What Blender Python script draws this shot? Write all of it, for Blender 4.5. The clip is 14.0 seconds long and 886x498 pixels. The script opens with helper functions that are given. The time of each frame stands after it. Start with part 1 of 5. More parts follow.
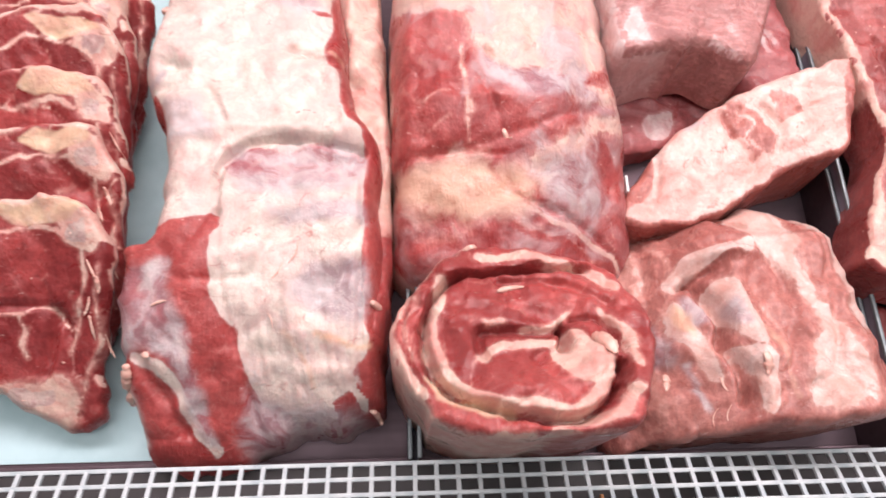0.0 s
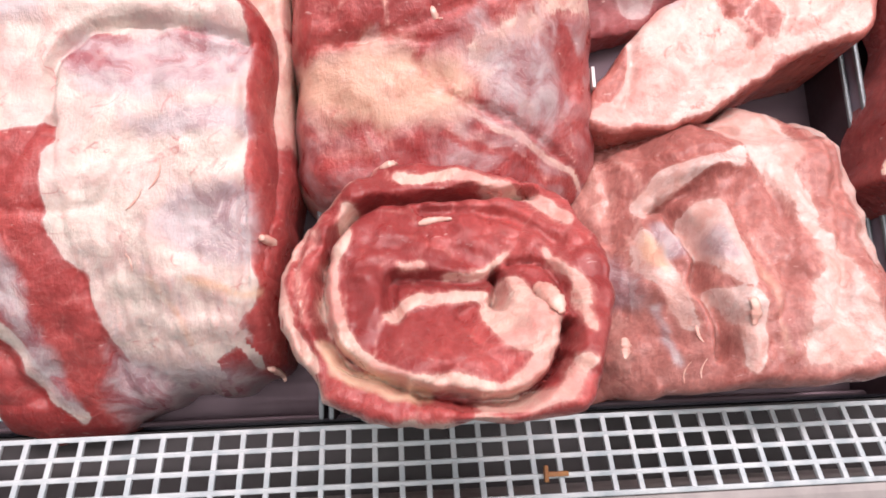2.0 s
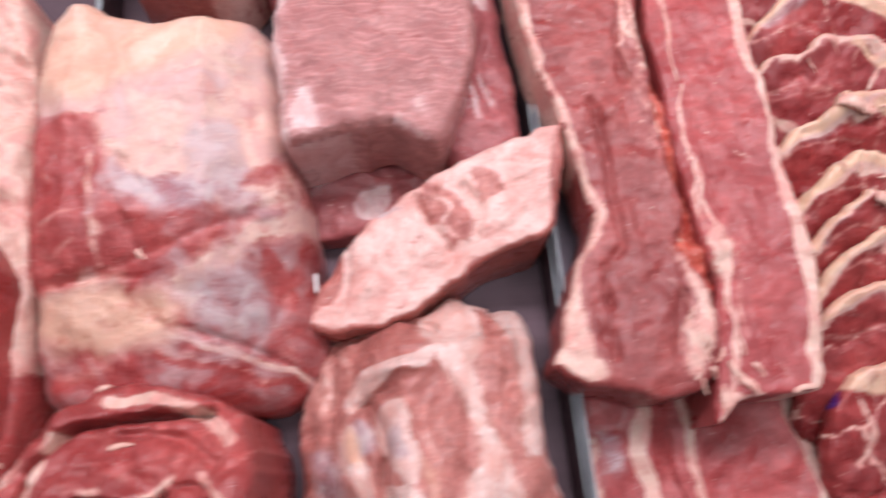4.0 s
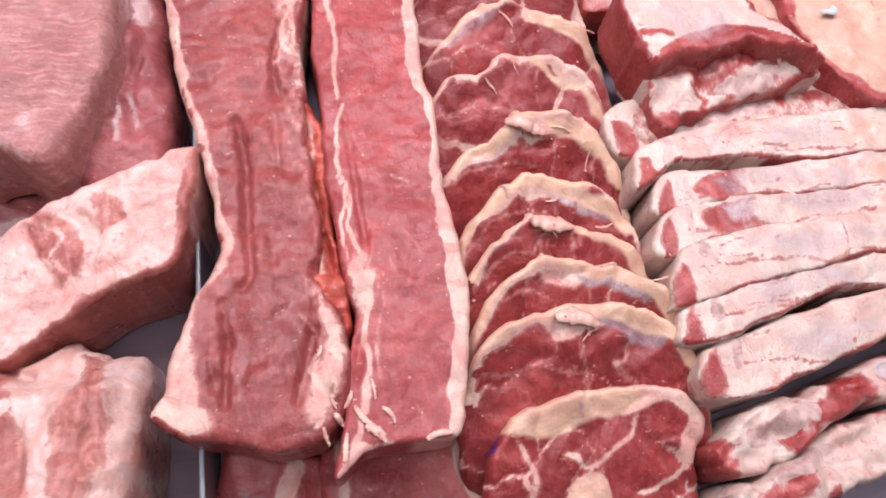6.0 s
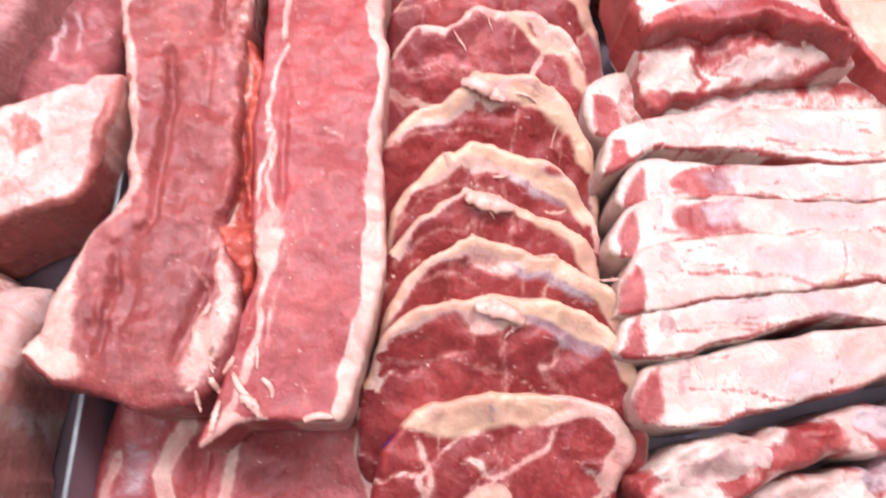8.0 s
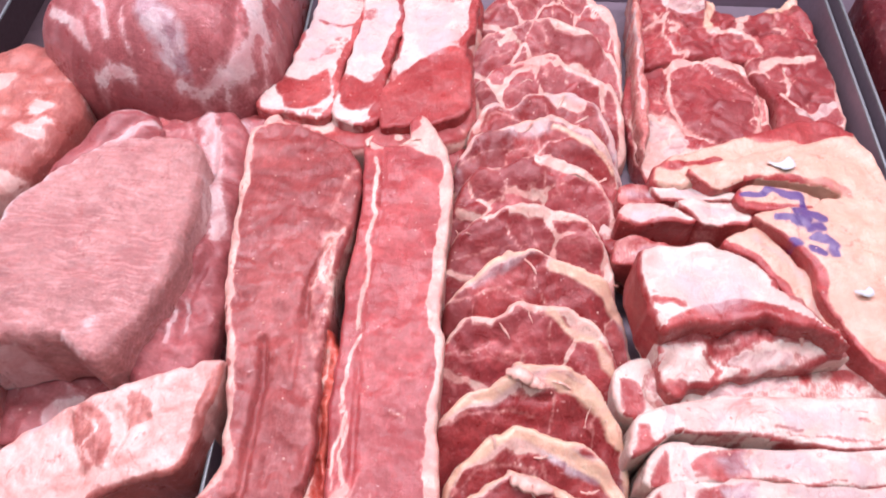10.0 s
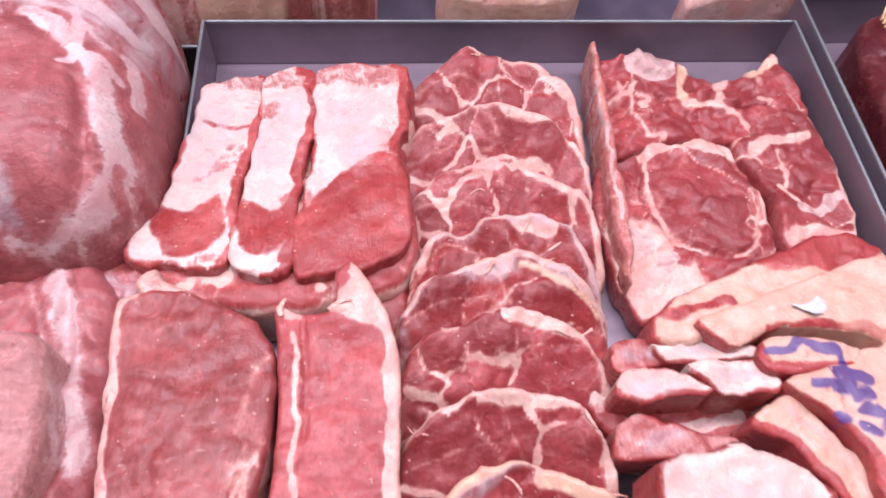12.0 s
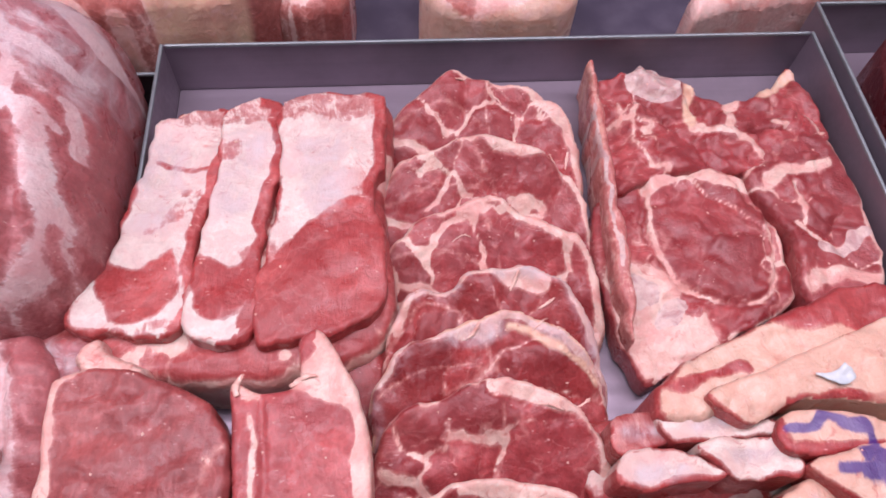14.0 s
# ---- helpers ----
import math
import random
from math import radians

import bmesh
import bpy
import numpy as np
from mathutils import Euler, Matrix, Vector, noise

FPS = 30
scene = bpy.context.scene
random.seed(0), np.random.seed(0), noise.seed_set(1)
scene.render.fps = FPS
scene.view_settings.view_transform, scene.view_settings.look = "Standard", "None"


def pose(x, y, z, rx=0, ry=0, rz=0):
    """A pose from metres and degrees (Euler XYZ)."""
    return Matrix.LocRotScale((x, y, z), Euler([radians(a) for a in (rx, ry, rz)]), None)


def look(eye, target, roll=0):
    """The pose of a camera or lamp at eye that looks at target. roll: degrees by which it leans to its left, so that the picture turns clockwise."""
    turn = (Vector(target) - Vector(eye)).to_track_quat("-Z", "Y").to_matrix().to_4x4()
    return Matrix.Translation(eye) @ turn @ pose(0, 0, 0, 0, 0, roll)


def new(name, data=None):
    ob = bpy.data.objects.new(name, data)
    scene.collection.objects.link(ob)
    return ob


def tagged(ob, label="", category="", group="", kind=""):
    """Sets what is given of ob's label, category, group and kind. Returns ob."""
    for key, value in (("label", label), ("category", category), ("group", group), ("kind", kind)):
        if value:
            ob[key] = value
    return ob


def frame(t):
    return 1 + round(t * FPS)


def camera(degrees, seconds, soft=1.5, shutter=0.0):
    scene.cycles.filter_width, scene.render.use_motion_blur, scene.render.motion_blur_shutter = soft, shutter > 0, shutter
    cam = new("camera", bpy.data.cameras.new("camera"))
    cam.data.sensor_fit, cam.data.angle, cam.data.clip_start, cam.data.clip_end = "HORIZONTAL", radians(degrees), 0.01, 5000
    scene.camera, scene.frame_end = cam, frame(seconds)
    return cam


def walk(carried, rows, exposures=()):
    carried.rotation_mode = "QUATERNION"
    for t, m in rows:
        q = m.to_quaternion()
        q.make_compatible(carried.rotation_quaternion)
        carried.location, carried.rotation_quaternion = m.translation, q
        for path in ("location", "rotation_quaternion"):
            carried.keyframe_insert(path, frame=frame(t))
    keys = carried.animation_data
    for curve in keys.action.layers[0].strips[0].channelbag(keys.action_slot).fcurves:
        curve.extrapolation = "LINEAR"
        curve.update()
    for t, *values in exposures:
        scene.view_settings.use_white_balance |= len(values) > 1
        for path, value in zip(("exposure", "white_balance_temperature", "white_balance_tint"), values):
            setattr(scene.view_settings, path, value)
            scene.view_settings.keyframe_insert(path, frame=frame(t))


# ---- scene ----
cam = camera(63.1, 14.0, soft=1.7, shutter=0.5)
PATH = [
    (0, (-0.044, 0.085, 0.51), (0.066, 0.807, -1.352), 7.4),
    (0.5, (-0.023, 0.1, 0.485), (0.08, 0.741, -1.407), 7.5),
    (1, (-0.014, 0.118, 0.453), (0.132, 0.594, -1.484), 15.0),
    (1.5, (-0.007, 0.133, 0.435), (0.129, 0.512, -1.524), 17.9),
    (2, (-0.005, 0.134, 0.435), (0.143, 0.528, -1.52), 18.5),
    (2.5, (-0.005, 0.133, 0.443), (0.143, 0.585, -1.5), 15.4),
    (3, (-0.003, 0.147, 0.46), (0.12, 0.816, -1.42), 7.7),
    (3.5, (0.052, 0.148, 0.493), (0.274, 0.879, -1.352), 10.5),
    (4, (0.161, 0.175, 0.504), (0.274, 0.791, -1.396), 5.1),
    (4.2, (0.209, 0.178, 0.501), (0.323, 0.79, -1.4), 6.5),
    (6.3, (0.34, 0.159, 0.453), (0.652, 0.894, -1.38), 15.8),
    (6.5, (0.351, 0.163, 0.441), (0.583, 0.869, -1.416), 16.2),
    (7, (0.413, 0.165, 0.425), (0.484, 0.783, -1.475), 8.8),
    (7.5, (0.427, 0.165, 0.421), (0.548, 0.772, -1.481), 12.4),
    (8, (0.419, 0.173, 0.439), (0.481, 0.822, -1.452), 6.7),
    (8.5, (0.403, 0.18, 0.466), (0.414, 0.944, -1.382), 2.8),
    (8.7, (0.406, 0.182, 0.486), (0.35, 1.016, -1.331), -0.6),
    (10.8, (0.407, 0.249, 0.526), (0.402, 1.353, -1.142), 1.4),
    (11, (0.407, 0.27, 0.521), (0.437, 1.353, -1.16), 2.0),
    (11.5, (0.393, 0.325, 0.502), (0.532, 1.422, -1.165), 5.2),
    (12, (0.391, 0.374, 0.478), (0.561, 1.403, -1.229), 6.5),
    (12.5, (0.386, 0.413, 0.464), (0.498, 1.428, -1.256), 4.2),
    (13, (0.386, 0.423, 0.464), (0.464, 1.446, -1.253), 3.2),
    (13.5, (0.403, 0.425, 0.462), (0.53, 1.435, -1.26), 4.4),
    (14, (0.412, 0.434, 0.459), (0.563, 1.426, -1.271), 5.1),
]
EXPOSURES = [(0, 0.12, 6500, 9), (2, 0.12, 6450, 9), (3, 0.14, 6400, 9), (3.5, -0.14, 6320, 10), (4, -0.22, 6150, 11), (4.2, -0.2, 6150, 11), (6.3, -0.08, 6160, 12), (6.5, -0.02, 6170, 12), (7, 0.12, 6190, 13), (7.5, 0.18, 6200, 14), (8.7, 0.23, 6150, 15), (10.8, -0.02, 6000, 22), (11.5, 0.0, 6000, 22), (12, -0.05, 6000, 22), (13, -0.22, 6000, 22), (14, -0.33, 6000, 22)]
walk(cam, [(t, look(eye, target, roll)) for t, eye, target, roll in PATH], EXPOSURES)

# ---- world and light ----
world = bpy.data.worlds.new("shop_air")
world.use_nodes = True
world.node_tree.nodes["Background"].inputs[0].default_value = (1.0, 0.95, 0.96, 1)
world.node_tree.nodes["Background"].inputs[1].default_value = 0.15
scene.world = world


def area_lamp(name, m, sx, sy, watts, color):
    data = bpy.data.lights.new(name, "AREA")
    data.shape, data.size, data.size_y, data.energy, data.color = "RECTANGLE", sx, sy, watts, color
    ob = new(name, data)
    ob.matrix_world = m
    return ob


area_lamp("case_lamp_light", look((0.25, 0.74, 1.06), (0.25, 0.46, 0.1)), 2.2, 0.24, 28.0, (1.0, 0.86, 0.875))
area_lamp("shop_ceiling_light", look((0.25, -0.10, 2.30), (0.25, 0.25, 0.0)), 2.4, 0.9, 28.0, (1.0, 0.95, 0.95))


# ---- materials ----
def nodes_of(name):
    m = bpy.data.materials.new(name)
    m.use_nodes = True
    t = m.node_tree
    return m, t, t.nodes["Principled BSDF"]


def add(t, kind, **inputs):
    n = t.nodes.new(kind)
    for k, v in inputs.items():
        n.inputs[k.replace("_", " ")].default_value = v
    return n


def mixer(t, fac, a, b):
    n = t.nodes.new("ShaderNodeMix")
    n.data_type = "RGBA"
    for sock, v in ((n.inputs[0], fac), (n.inputs[6], a), (n.inputs[7], b)):
        if isinstance(v, bpy.types.NodeSocket):
            t.links.new(v, sock)
        else:
            sock.default_value = v if isinstance(v, float) else (*v, 1)
    return n.outputs[2]


def ranged(t, value, lo, hi, a=0.0, b=1.0):
    n = t.nodes.new("ShaderNodeMapRange")
    n.interpolation_type = "SMOOTHSTEP"
    t.links.new(value, n.inputs[0])
    for i, v in enumerate((lo, hi, a, b)):
        n.inputs[i + 1].default_value = v
    return n.outputs[0]


def calc(t, op, a, b):
    n = t.nodes.new("ShaderNodeMath")
    n.operation = op
    for sock, v in zip(n.inputs, (a, b)):
        if isinstance(v, bpy.types.NodeSocket):
            t.links.new(v, sock)
        else:
            sock.default_value = v
    return n.outputs[0]


def grain(t, place, scale, detail=4.0, rough=0.55, distort=0.0):
    n = add(t, "ShaderNodeTexNoise", Scale=scale, Detail=detail, Roughness=rough, Distortion=distort)
    t.links.new(place, n.inputs["Vector"])
    return n.outputs[0]


def meat_material(name, dark, light, fat_a=(0.70, 0.50, 0.42), fat_b=(0.62, 0.31, 0.27), marble=0.2, cell=55.0, fibre=(900, 90, 300), turn=0.0, spread=0.075, wet=0.37, rough_bump=0.0016, seam_w=0.05, vein_scale=18.0, streak=0.26):
    """Lean, fat, silverskin, bone and yellow fat, mixed by the surface's own layers."""
    m, t, p = nodes_of(name)
    link = t.links.new
    co = t.nodes.new("ShaderNodeTexCoord")
    info = t.nodes.new("ShaderNodeObjectInfo")
    shift = t.nodes.new("ShaderNodeVectorMath")
    shift.operation = "ADD"
    link(co.outputs["Object"], shift.inputs[0])
    wide = t.nodes.new("ShaderNodeVectorMath")
    wide.operation = "SCALE"
    link(info.outputs["Location"], wide.inputs[0])
    wide.inputs["Scale"].default_value = 3.0
    link(wide.outputs[0], shift.inputs[1])
    place = shift.outputs[0]
    # warped place for seams
    warp = add(t, "ShaderNodeTexNoise", Scale=38.0, Detail=3.0)
    link(place, warp.inputs["Vector"])
    bent = t.nodes.new("ShaderNodeVectorMath")
    bent.operation = "MULTIPLY_ADD"
    link(warp.outputs["Color"], bent.inputs[0])
    bent.inputs[1].default_value = (0.016, 0.016, 0.016)
    link(place, bent.inputs[2])
    # fibres
    mp = t.nodes.new("ShaderNodeMapping")
    mp.inputs["Rotation"].default_value = (0, 0, radians(turn))
    mp.inputs["Scale"].default_value = fibre
    link(bent.outputs[0], mp.inputs[0])
    fib = grain(t, mp.outputs[0], 1.0, 3.0)
    broad = grain(t, place, 22.0, 3.0)
    fine = grain(t, place, 330.0, 5.0, 0.65)
    mid = grain(t, place, 95.0, 5.0, 0.6, 0.6)
    veil = grain(t, bent.outputs[0], 40.0, 6.0, 0.60, 0.9)
    vein = grain(t, bent.outputs[0], vein_scale, 3.0, 0.55, 1.4)

    def filament(value, at, width):
        """Thin wandering lines: where the noise passes a level."""
        return ranged(t, calc(t, "ABSOLUTE", calc(t, "SUBTRACT", value, at), 0.0), 0.0, width, 1.0, 0.0)

    lean = mixer(t, ranged(t, broad, 0.35, 0.68), dark, light)
    lean = mixer(t, ranged(t, fib, 0.40, 0.75, 0.0, streak), lean, tuple(min(1, c * 1.3 + 0.03) for c in light))
    lean = mixer(t, ranged(t, mid, 0.60, 0.38, 0.0, 0.35), lean, tuple(c * 0.6 for c in dark))
    lean = mixer(t, ranged(t, veil, 0.58, 0.80, 0.0, 0.16), lean, tuple(0.55 * c + 0.45 * w for c, w in zip(light, (0.62, 0.34, 0.34))))
    # marbling: wandering seams and a few bundle borders
    vor = t.nodes.new("ShaderNodeTexVoronoi")
    vor.feature = "DISTANCE_TO_EDGE"
    vor.inputs["Scale"].default_value = cell
    link(bent.outputs[0], vor.inputs["Vector"])
    thin = ranged(t, vor.outputs["Distance"], 0.005, seam_w, 1.0, 0.0)
    seam = calc(t, "MULTIPLY", thin, ranged(t, veil, 0.46, 0.62, 0.0, marble * 0.8))
    line_a = calc(t, "MULTIPLY", filament(vein, 0.47, 0.012), ranged(t, broad, 0.40, 0.60, 0.15 * marble, marble))
    line_b = calc(t, "MULTIPLY", filament(vein, 0.56, 0.009), ranged(t, mid, 0.42, 0.60, 0.0, marble))
    seam = calc(t, "MAXIMUM", seam, calc(t, "MAXIMUM", line_a, line_b))
    lean = mixer(t, seam, lean, (0.62, 0.31, 0.28))
    flick = t.nodes.new("ShaderNodeMapping")
    flick.inputs["Rotation"].default_value = (0, 0, radians(turn + 35))
    flick.inputs["Scale"].default_value = (170, 420, 200)
    link(place, flick.inputs[0])
    lean = mixer(t, ranged(t, grain(t, flick.outputs[0], 1.0, 2.0), 0.68, 0.75, 0.0, 0.6), lean, (0.70, 0.44, 0.40))
    lean = mixer(t, ranged(t, fine, 0.68, 0.76, 0.0, 0.5 * marble), lean, (0.74, 0.50, 0.45))
    lean = mixer(t, ranged(t, fine, 0.58, 0.36, 0.0, 0.32), lean, tuple(c * 0.6 for c in dark))
    tone = t.nodes.new("ShaderNodeAttribute")
    tone.attribute_name = "tone"
    lean = mixer(t, tone.outputs["Fac"], lean, tuple(c * 0.62 for c in dark))
    # layers
    lay = t.nodes.new("ShaderNodeAttribute")
    lay.attribute_name = "layers"
    sep = t.nodes.new("ShaderNodeSeparateColor")
    link(lay.outputs["Color"], sep.inputs[0])
    ragged = calc(t, "ADD", calc(t, "MULTIPLY", calc(t, "SUBTRACT", mid, 0.5), 0.75), calc(t, "MULTIPLY", calc(t, "SUBTRACT", fine, 0.5), 0.22))
    ragged = calc(t, "ADD", ragged, calc(t, "MULTIPLY", calc(t, "SUBTRACT", fib, 0.5), 0.3))

    broken = calc(t, "MULTIPLY", calc(t, "SUBTRACT", veil, 0.5), 1.0)

    def layer(value, soft=spread, rag=ragged):
        return ranged(t, calc(t, "ADD", value, rag), 0.5 - soft, 0.5 + soft)

    fat = mixer(t, ranged(t, veil, 0.40, 0.66), fat_a, fat_b)
    fat = mixer(t, ranged(t, broad, 0.50, 0.70, 0.0, 0.45), fat, fat_b)
    fat = mixer(t, ranged(t, mid, 0.58, 0.76, 0.0, 0.45), fat, tuple(0.5 * (c + d) for c, d in zip(fat_b, light)))
    # thin fat lets the lean through; fine blood streaks and pale threads
    fat = mixer(t, calc(t, "MULTIPLY", filament(vein, 0.45, 0.016), ranged(t, mid, 0.45, 0.65, 0.0, 0.55)), fat, light)
    fat = mixer(t, calc(t, "MULTIPLY", filament(veil, 0.52, 0.012), 0.35), fat, tuple(0.75 * c for c in fat_b))
    stain = grain(t, bent.outputs[0], 27.0, 6.0, 0.66, 1.1)
    fat = mixer(t, ranged(t, stain, 0.56, 0.70, 0.0, 0.5), fat, tuple(0.45 * c + 0.55 * d for c, d in zip(fat_b, light)))
    fat = mixer(t, ranged(t, stain, 0.46, 0.33, 0.0, 0.45), fat, tuple(0.72 * c for c in fat_a))
    fat = mixer(t, ranged(t, fine, 0.60, 0.40, 0.0, 0.22), fat, tuple(0.8 * c for c in fat_b))
    thin_fat = mixer(t, 0.45, lean, fat_b)
    yellow = mixer(t, ranged(t, veil, 0.36, 0.66), (0.72, 0.50, 0.35), (0.60, 0.35, 0.26))
    yellow = mixer(t, ranged(t, mid, 0.5, 0.72, 0.0, 0.6), yellow, fat_a)
    skin = mixer(t, ranged(t, veil, 0.38, 0.66), (0.31, 0.19, 0.22), (0.54, 0.48, 0.49))
    skin = mixer(t, ranged(t, mid, 0.55, 0.75, 0.0, 0.4), skin, fat_a)
    skin = mixer(t, calc(t, "MULTIPLY", filament(veil, 0.5, 0.014), 0.4), skin, (0.74, 0.64, 0.62))
    bone = mixer(t, ranged(t, mid, 0.42, 0.66), (0.58, 0.43, 0.39), (0.43, 0.26, 0.25))
    bone = mixer(t, ranged(t, fine, 0.56, 0.72, 0.0, 0.7), bone, (0.45, 0.20, 0.20))
    edge_in = calc(t, "ADD", sep.outputs[0], ragged)
    col = mixer(t, ranged(t, edge_in, 0.14, 0.50), lean, thin_fat)
    col = mixer(t, ranged(t, edge_in, 0.42, 0.42 + 2 * spread), col, fat)
    col = mixer(t, calc(t, "MULTIPLY", layer(sep.outputs[1], 0.32, broken), 0.85), col, skin)
    col = mixer(t, layer(lay.outputs["Alpha"], 0.30, broken), col, yellow)
    col = mixer(t, layer(sep.outputs[2]), col, bone)
    ink = t.nodes.new("ShaderNodeAttribute")
    ink.attribute_name = "ink"
    col = mixer(t, calc(t, "MULTIPLY", layer(ink.outputs["Fac"], 0.25), 0.85), col, (0.030, 0.018, 0.20))
    link(col, p.inputs["Base Color"])
    link(ranged(t, veil, 0.35, 0.65, wet - 0.12, wet + 0.14), p.inputs["Roughness"])
    p.inputs["Specular IOR Level"].default_value = 0.45
    p.inputs["Coat Weight"].default_value = 0.10
    p.inputs["Coat Roughness"].default_value = 0.14
    p.inputs["Subsurface Weight"].default_value = 0.22
    p.inputs["Subsurface Radius"].default_value = (1.0, 0.35, 0.3)
    p.inputs["Subsurface Scale"].default_value = 0.006
    bump = add(t, "ShaderNodeBump", Strength=0.6, Distance=rough_bump)
    link(calc(t, "ADD", calc(t, "ADD", calc(t, "MULTIPLY", fib, 0.35), calc(t, "MULTIPLY", mid, 0.7)), calc(t, "ADD", calc(t, "MULTIPLY", veil, 0.4), calc(t, "MULTIPLY", fine, 0.8))), bump.inputs["Height"])
    link(bump.outputs[0], p.inputs["Normal"])
    return m


BEEF = meat_material("beef", (0.31, 0.044, 0.044), (0.46, 0.092, 0.086))
STEAK = meat_material("beef_steak", (0.24, 0.026, 0.028), (0.38, 0.058, 0.056), marble=0.16, cell=20.0, fibre=(420, 160, 260), seam_w=0.03, turn=30)
CHUCK = meat_material("beef_chuck", (0.28, 0.038, 0.042), (0.42, 0.078, 0.078), marble=0.35, cell=24.0, fibre=(260, 260, 260), seam_w=0.045)
LOIN = meat_material("beef_loin", (0.32, 0.050, 0.053), (0.46, 0.096, 0.095), marble=0.10, cell=70.0, fibre=(500, 120, 300), turn=20)
SIRLOIN = meat_material("aged_loin", (0.24, 0.044, 0.043), (0.37, 0.088, 0.082), marble=0.08, cell=70.0, fibre=(420, 110, 300), turn=-35, streak=0.4)
VEAL = meat_material("veal", (0.36, 0.10, 0.085), (0.49, 0.175, 0.145), fat_a=(0.74, 0.52, 0.47), fat_b=(0.64, 0.33, 0.29), marble=0.25, fibre=(500, 90, 300))
PORK = meat_material("pork", (0.40, 0.16, 0.155), (0.52, 0.26, 0.245), fat_a=(0.74, 0.58, 0.57), fat_b=(0.62, 0.38, 0.37), marble=0.0, fibre=(45, 480, 200), turn=-14, rough_bump=0.0035, streak=0.7)
SHOULDER = meat_material("pork_shoulder", (0.28, 0.070, 0.075), (0.40, 0.122, 0.126), fat_a=(0.64, 0.51, 0.50), fat_b=(0.54, 0.31, 0.31), marble=0.05, fibre=(200, 700, 300), turn=60)
RIB = meat_material("rib", (0.32, 0.040, 0.040), (0.46, 0.088, 0.082), fat_a=(0.67, 0.57, 0.51), fat_b=(0.61, 0.43, 0.40))
STRIP = meat_material("rib_strip", (0.30, 0.036, 0.036), (0.45, 0.084, 0.078), fat_a=(0.67, 0.57, 0.50), fat_b=(0.60, 0.40, 0.355), vein_scale=26.0)
BELLY = meat_material("belly", (0.31, 0.034, 0.036), (0.46, 0.080, 0.076), fat_a=(0.66, 0.44, 0.34), fat_b=(0.62, 0.36, 0.27))
RAW = meat_material("raw_seam", (0.42, 0.045, 0.032), (0.58, 0.13, 0.085), fat_b=(0.66, 0.30, 0.24), marble=0.3, cell=80.0, fibre=(120, 500, 300), vein_scale=40.0)
JOINT = meat_material("bone_in_joint", (0.37, 0.122, 0.105), (0.51, 0.215, 0.185), fat_a=(0.70, 0.53, 0.49), fat_b=(0.60, 0.34, 0.29), marble=0.2, fibre=(420, 60, 300), streak=0.5, wet=0.36)
HAM = meat_material("dark_ham", (0.09, 0.010, 0.014), (0.16, 0.022, 0.026))


def steel_material(name, color, rough, metal):
    m, t, p = nodes_of(name)
    co = t.nodes.new("ShaderNodeTexCoord")
    mp = t.nodes.new("ShaderNodeMapping")
    mp.inputs["Scale"].default_value = (3, 220, 220)
    t.links.new(co.outputs["Object"], mp.inputs[0])
    brushed = grain(t, mp.outputs[0], 1.0, 4.0)
    smear = grain(t, co.outputs["Object"], 14.0, 5.0, 0.6)
    t.links.new(mixer(t, ranged(t, smear, 0.4, 0.7, 0.0, 0.45), color, tuple(c * 0.7 for c in color)), p.inputs["Base Color"])
    t.links.new(calc(t, "ADD", ranged(t, brushed, 0.3, 0.7, -0.06, 0.06), ranged(t, smear, 0.3, 0.7, rough - 0.06, rough + 0.14)), p.inputs["Roughness"])
    p.inputs["Metallic"].default_value = metal
    return m


def plain_material(name, a, b, rough=0.5, scale=40.0, metal=0.0):
    m, t, p = nodes_of(name)
    co = t.nodes.new("ShaderNodeTexCoord")
    g = grain(t, co.outputs["Object"], scale, 5.0, 0.6)
    t.links.new(mixer(t, ranged(t, g, 0.35, 0.7), a, b), p.inputs["Base Color"])
    t.links.new(ranged(t, g, 0.3, 0.7, rough - 0.08, rough + 0.1), p.inputs["Roughness"])
    p.inputs["Metallic"].default_value = metal
    return m


STEEL = steel_material("tray_steel", (0.27, 0.225, 0.275), 0.45, 0.6)
# darker copy of the tray steel: shade between the tall cuts put into its colour
SHADED = steel_material("shaded_steel", (0.12, 0.085, 0.10), 0.5, 0.8)
RIM = steel_material("rim_steel", (0.30, 0.34, 0.36), 0.55, 0.8)
DARK = plain_material("dark_deck", (0.060, 0.050, 0.078), (0.085, 0.072, 0.105), 0.45)
WHITE_PLASTIC = plain_material("grille_plastic", (0.54, 0.58, 0.60), (0.36, 0.42, 0.45), 0.42, 60.0)
# near-black: painted shade inside the duct, also deck joints and tag print
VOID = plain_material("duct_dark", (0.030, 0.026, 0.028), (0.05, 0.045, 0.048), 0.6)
SHEET = plain_material("liner_sheet", (0.50, 0.68, 0.72), (0.42, 0.60, 0.64), 0.4, 30.0)
LEDGE = plain_material("front_ledge", (0.34, 0.31, 0.30), (0.27, 0.245, 0.24), 0.5, 60.0)
WALL = plain_material("shop_wall", (0.58, 0.56, 0.56), (0.50, 0.48, 0.48), 0.6, 3.0)
TILE = plain_material("shop_floor", (0.34, 0.32, 0.31), (0.26, 0.25, 0.25), 0.4, 5.0)
INK = plain_material("stamp_ink", (0.055, 0.045, 0.32), (0.12, 0.09, 0.42), 0.5, 300.0)
STRING = plain_material("kitchen_string", (0.62, 0.46, 0.24), (0.50, 0.36, 0.18), 0.7, 400.0)
RUST = plain_material("rust_clip", (0.28, 0.11, 0.035), (0.38, 0.18, 0.06), 0.6, 300.0)
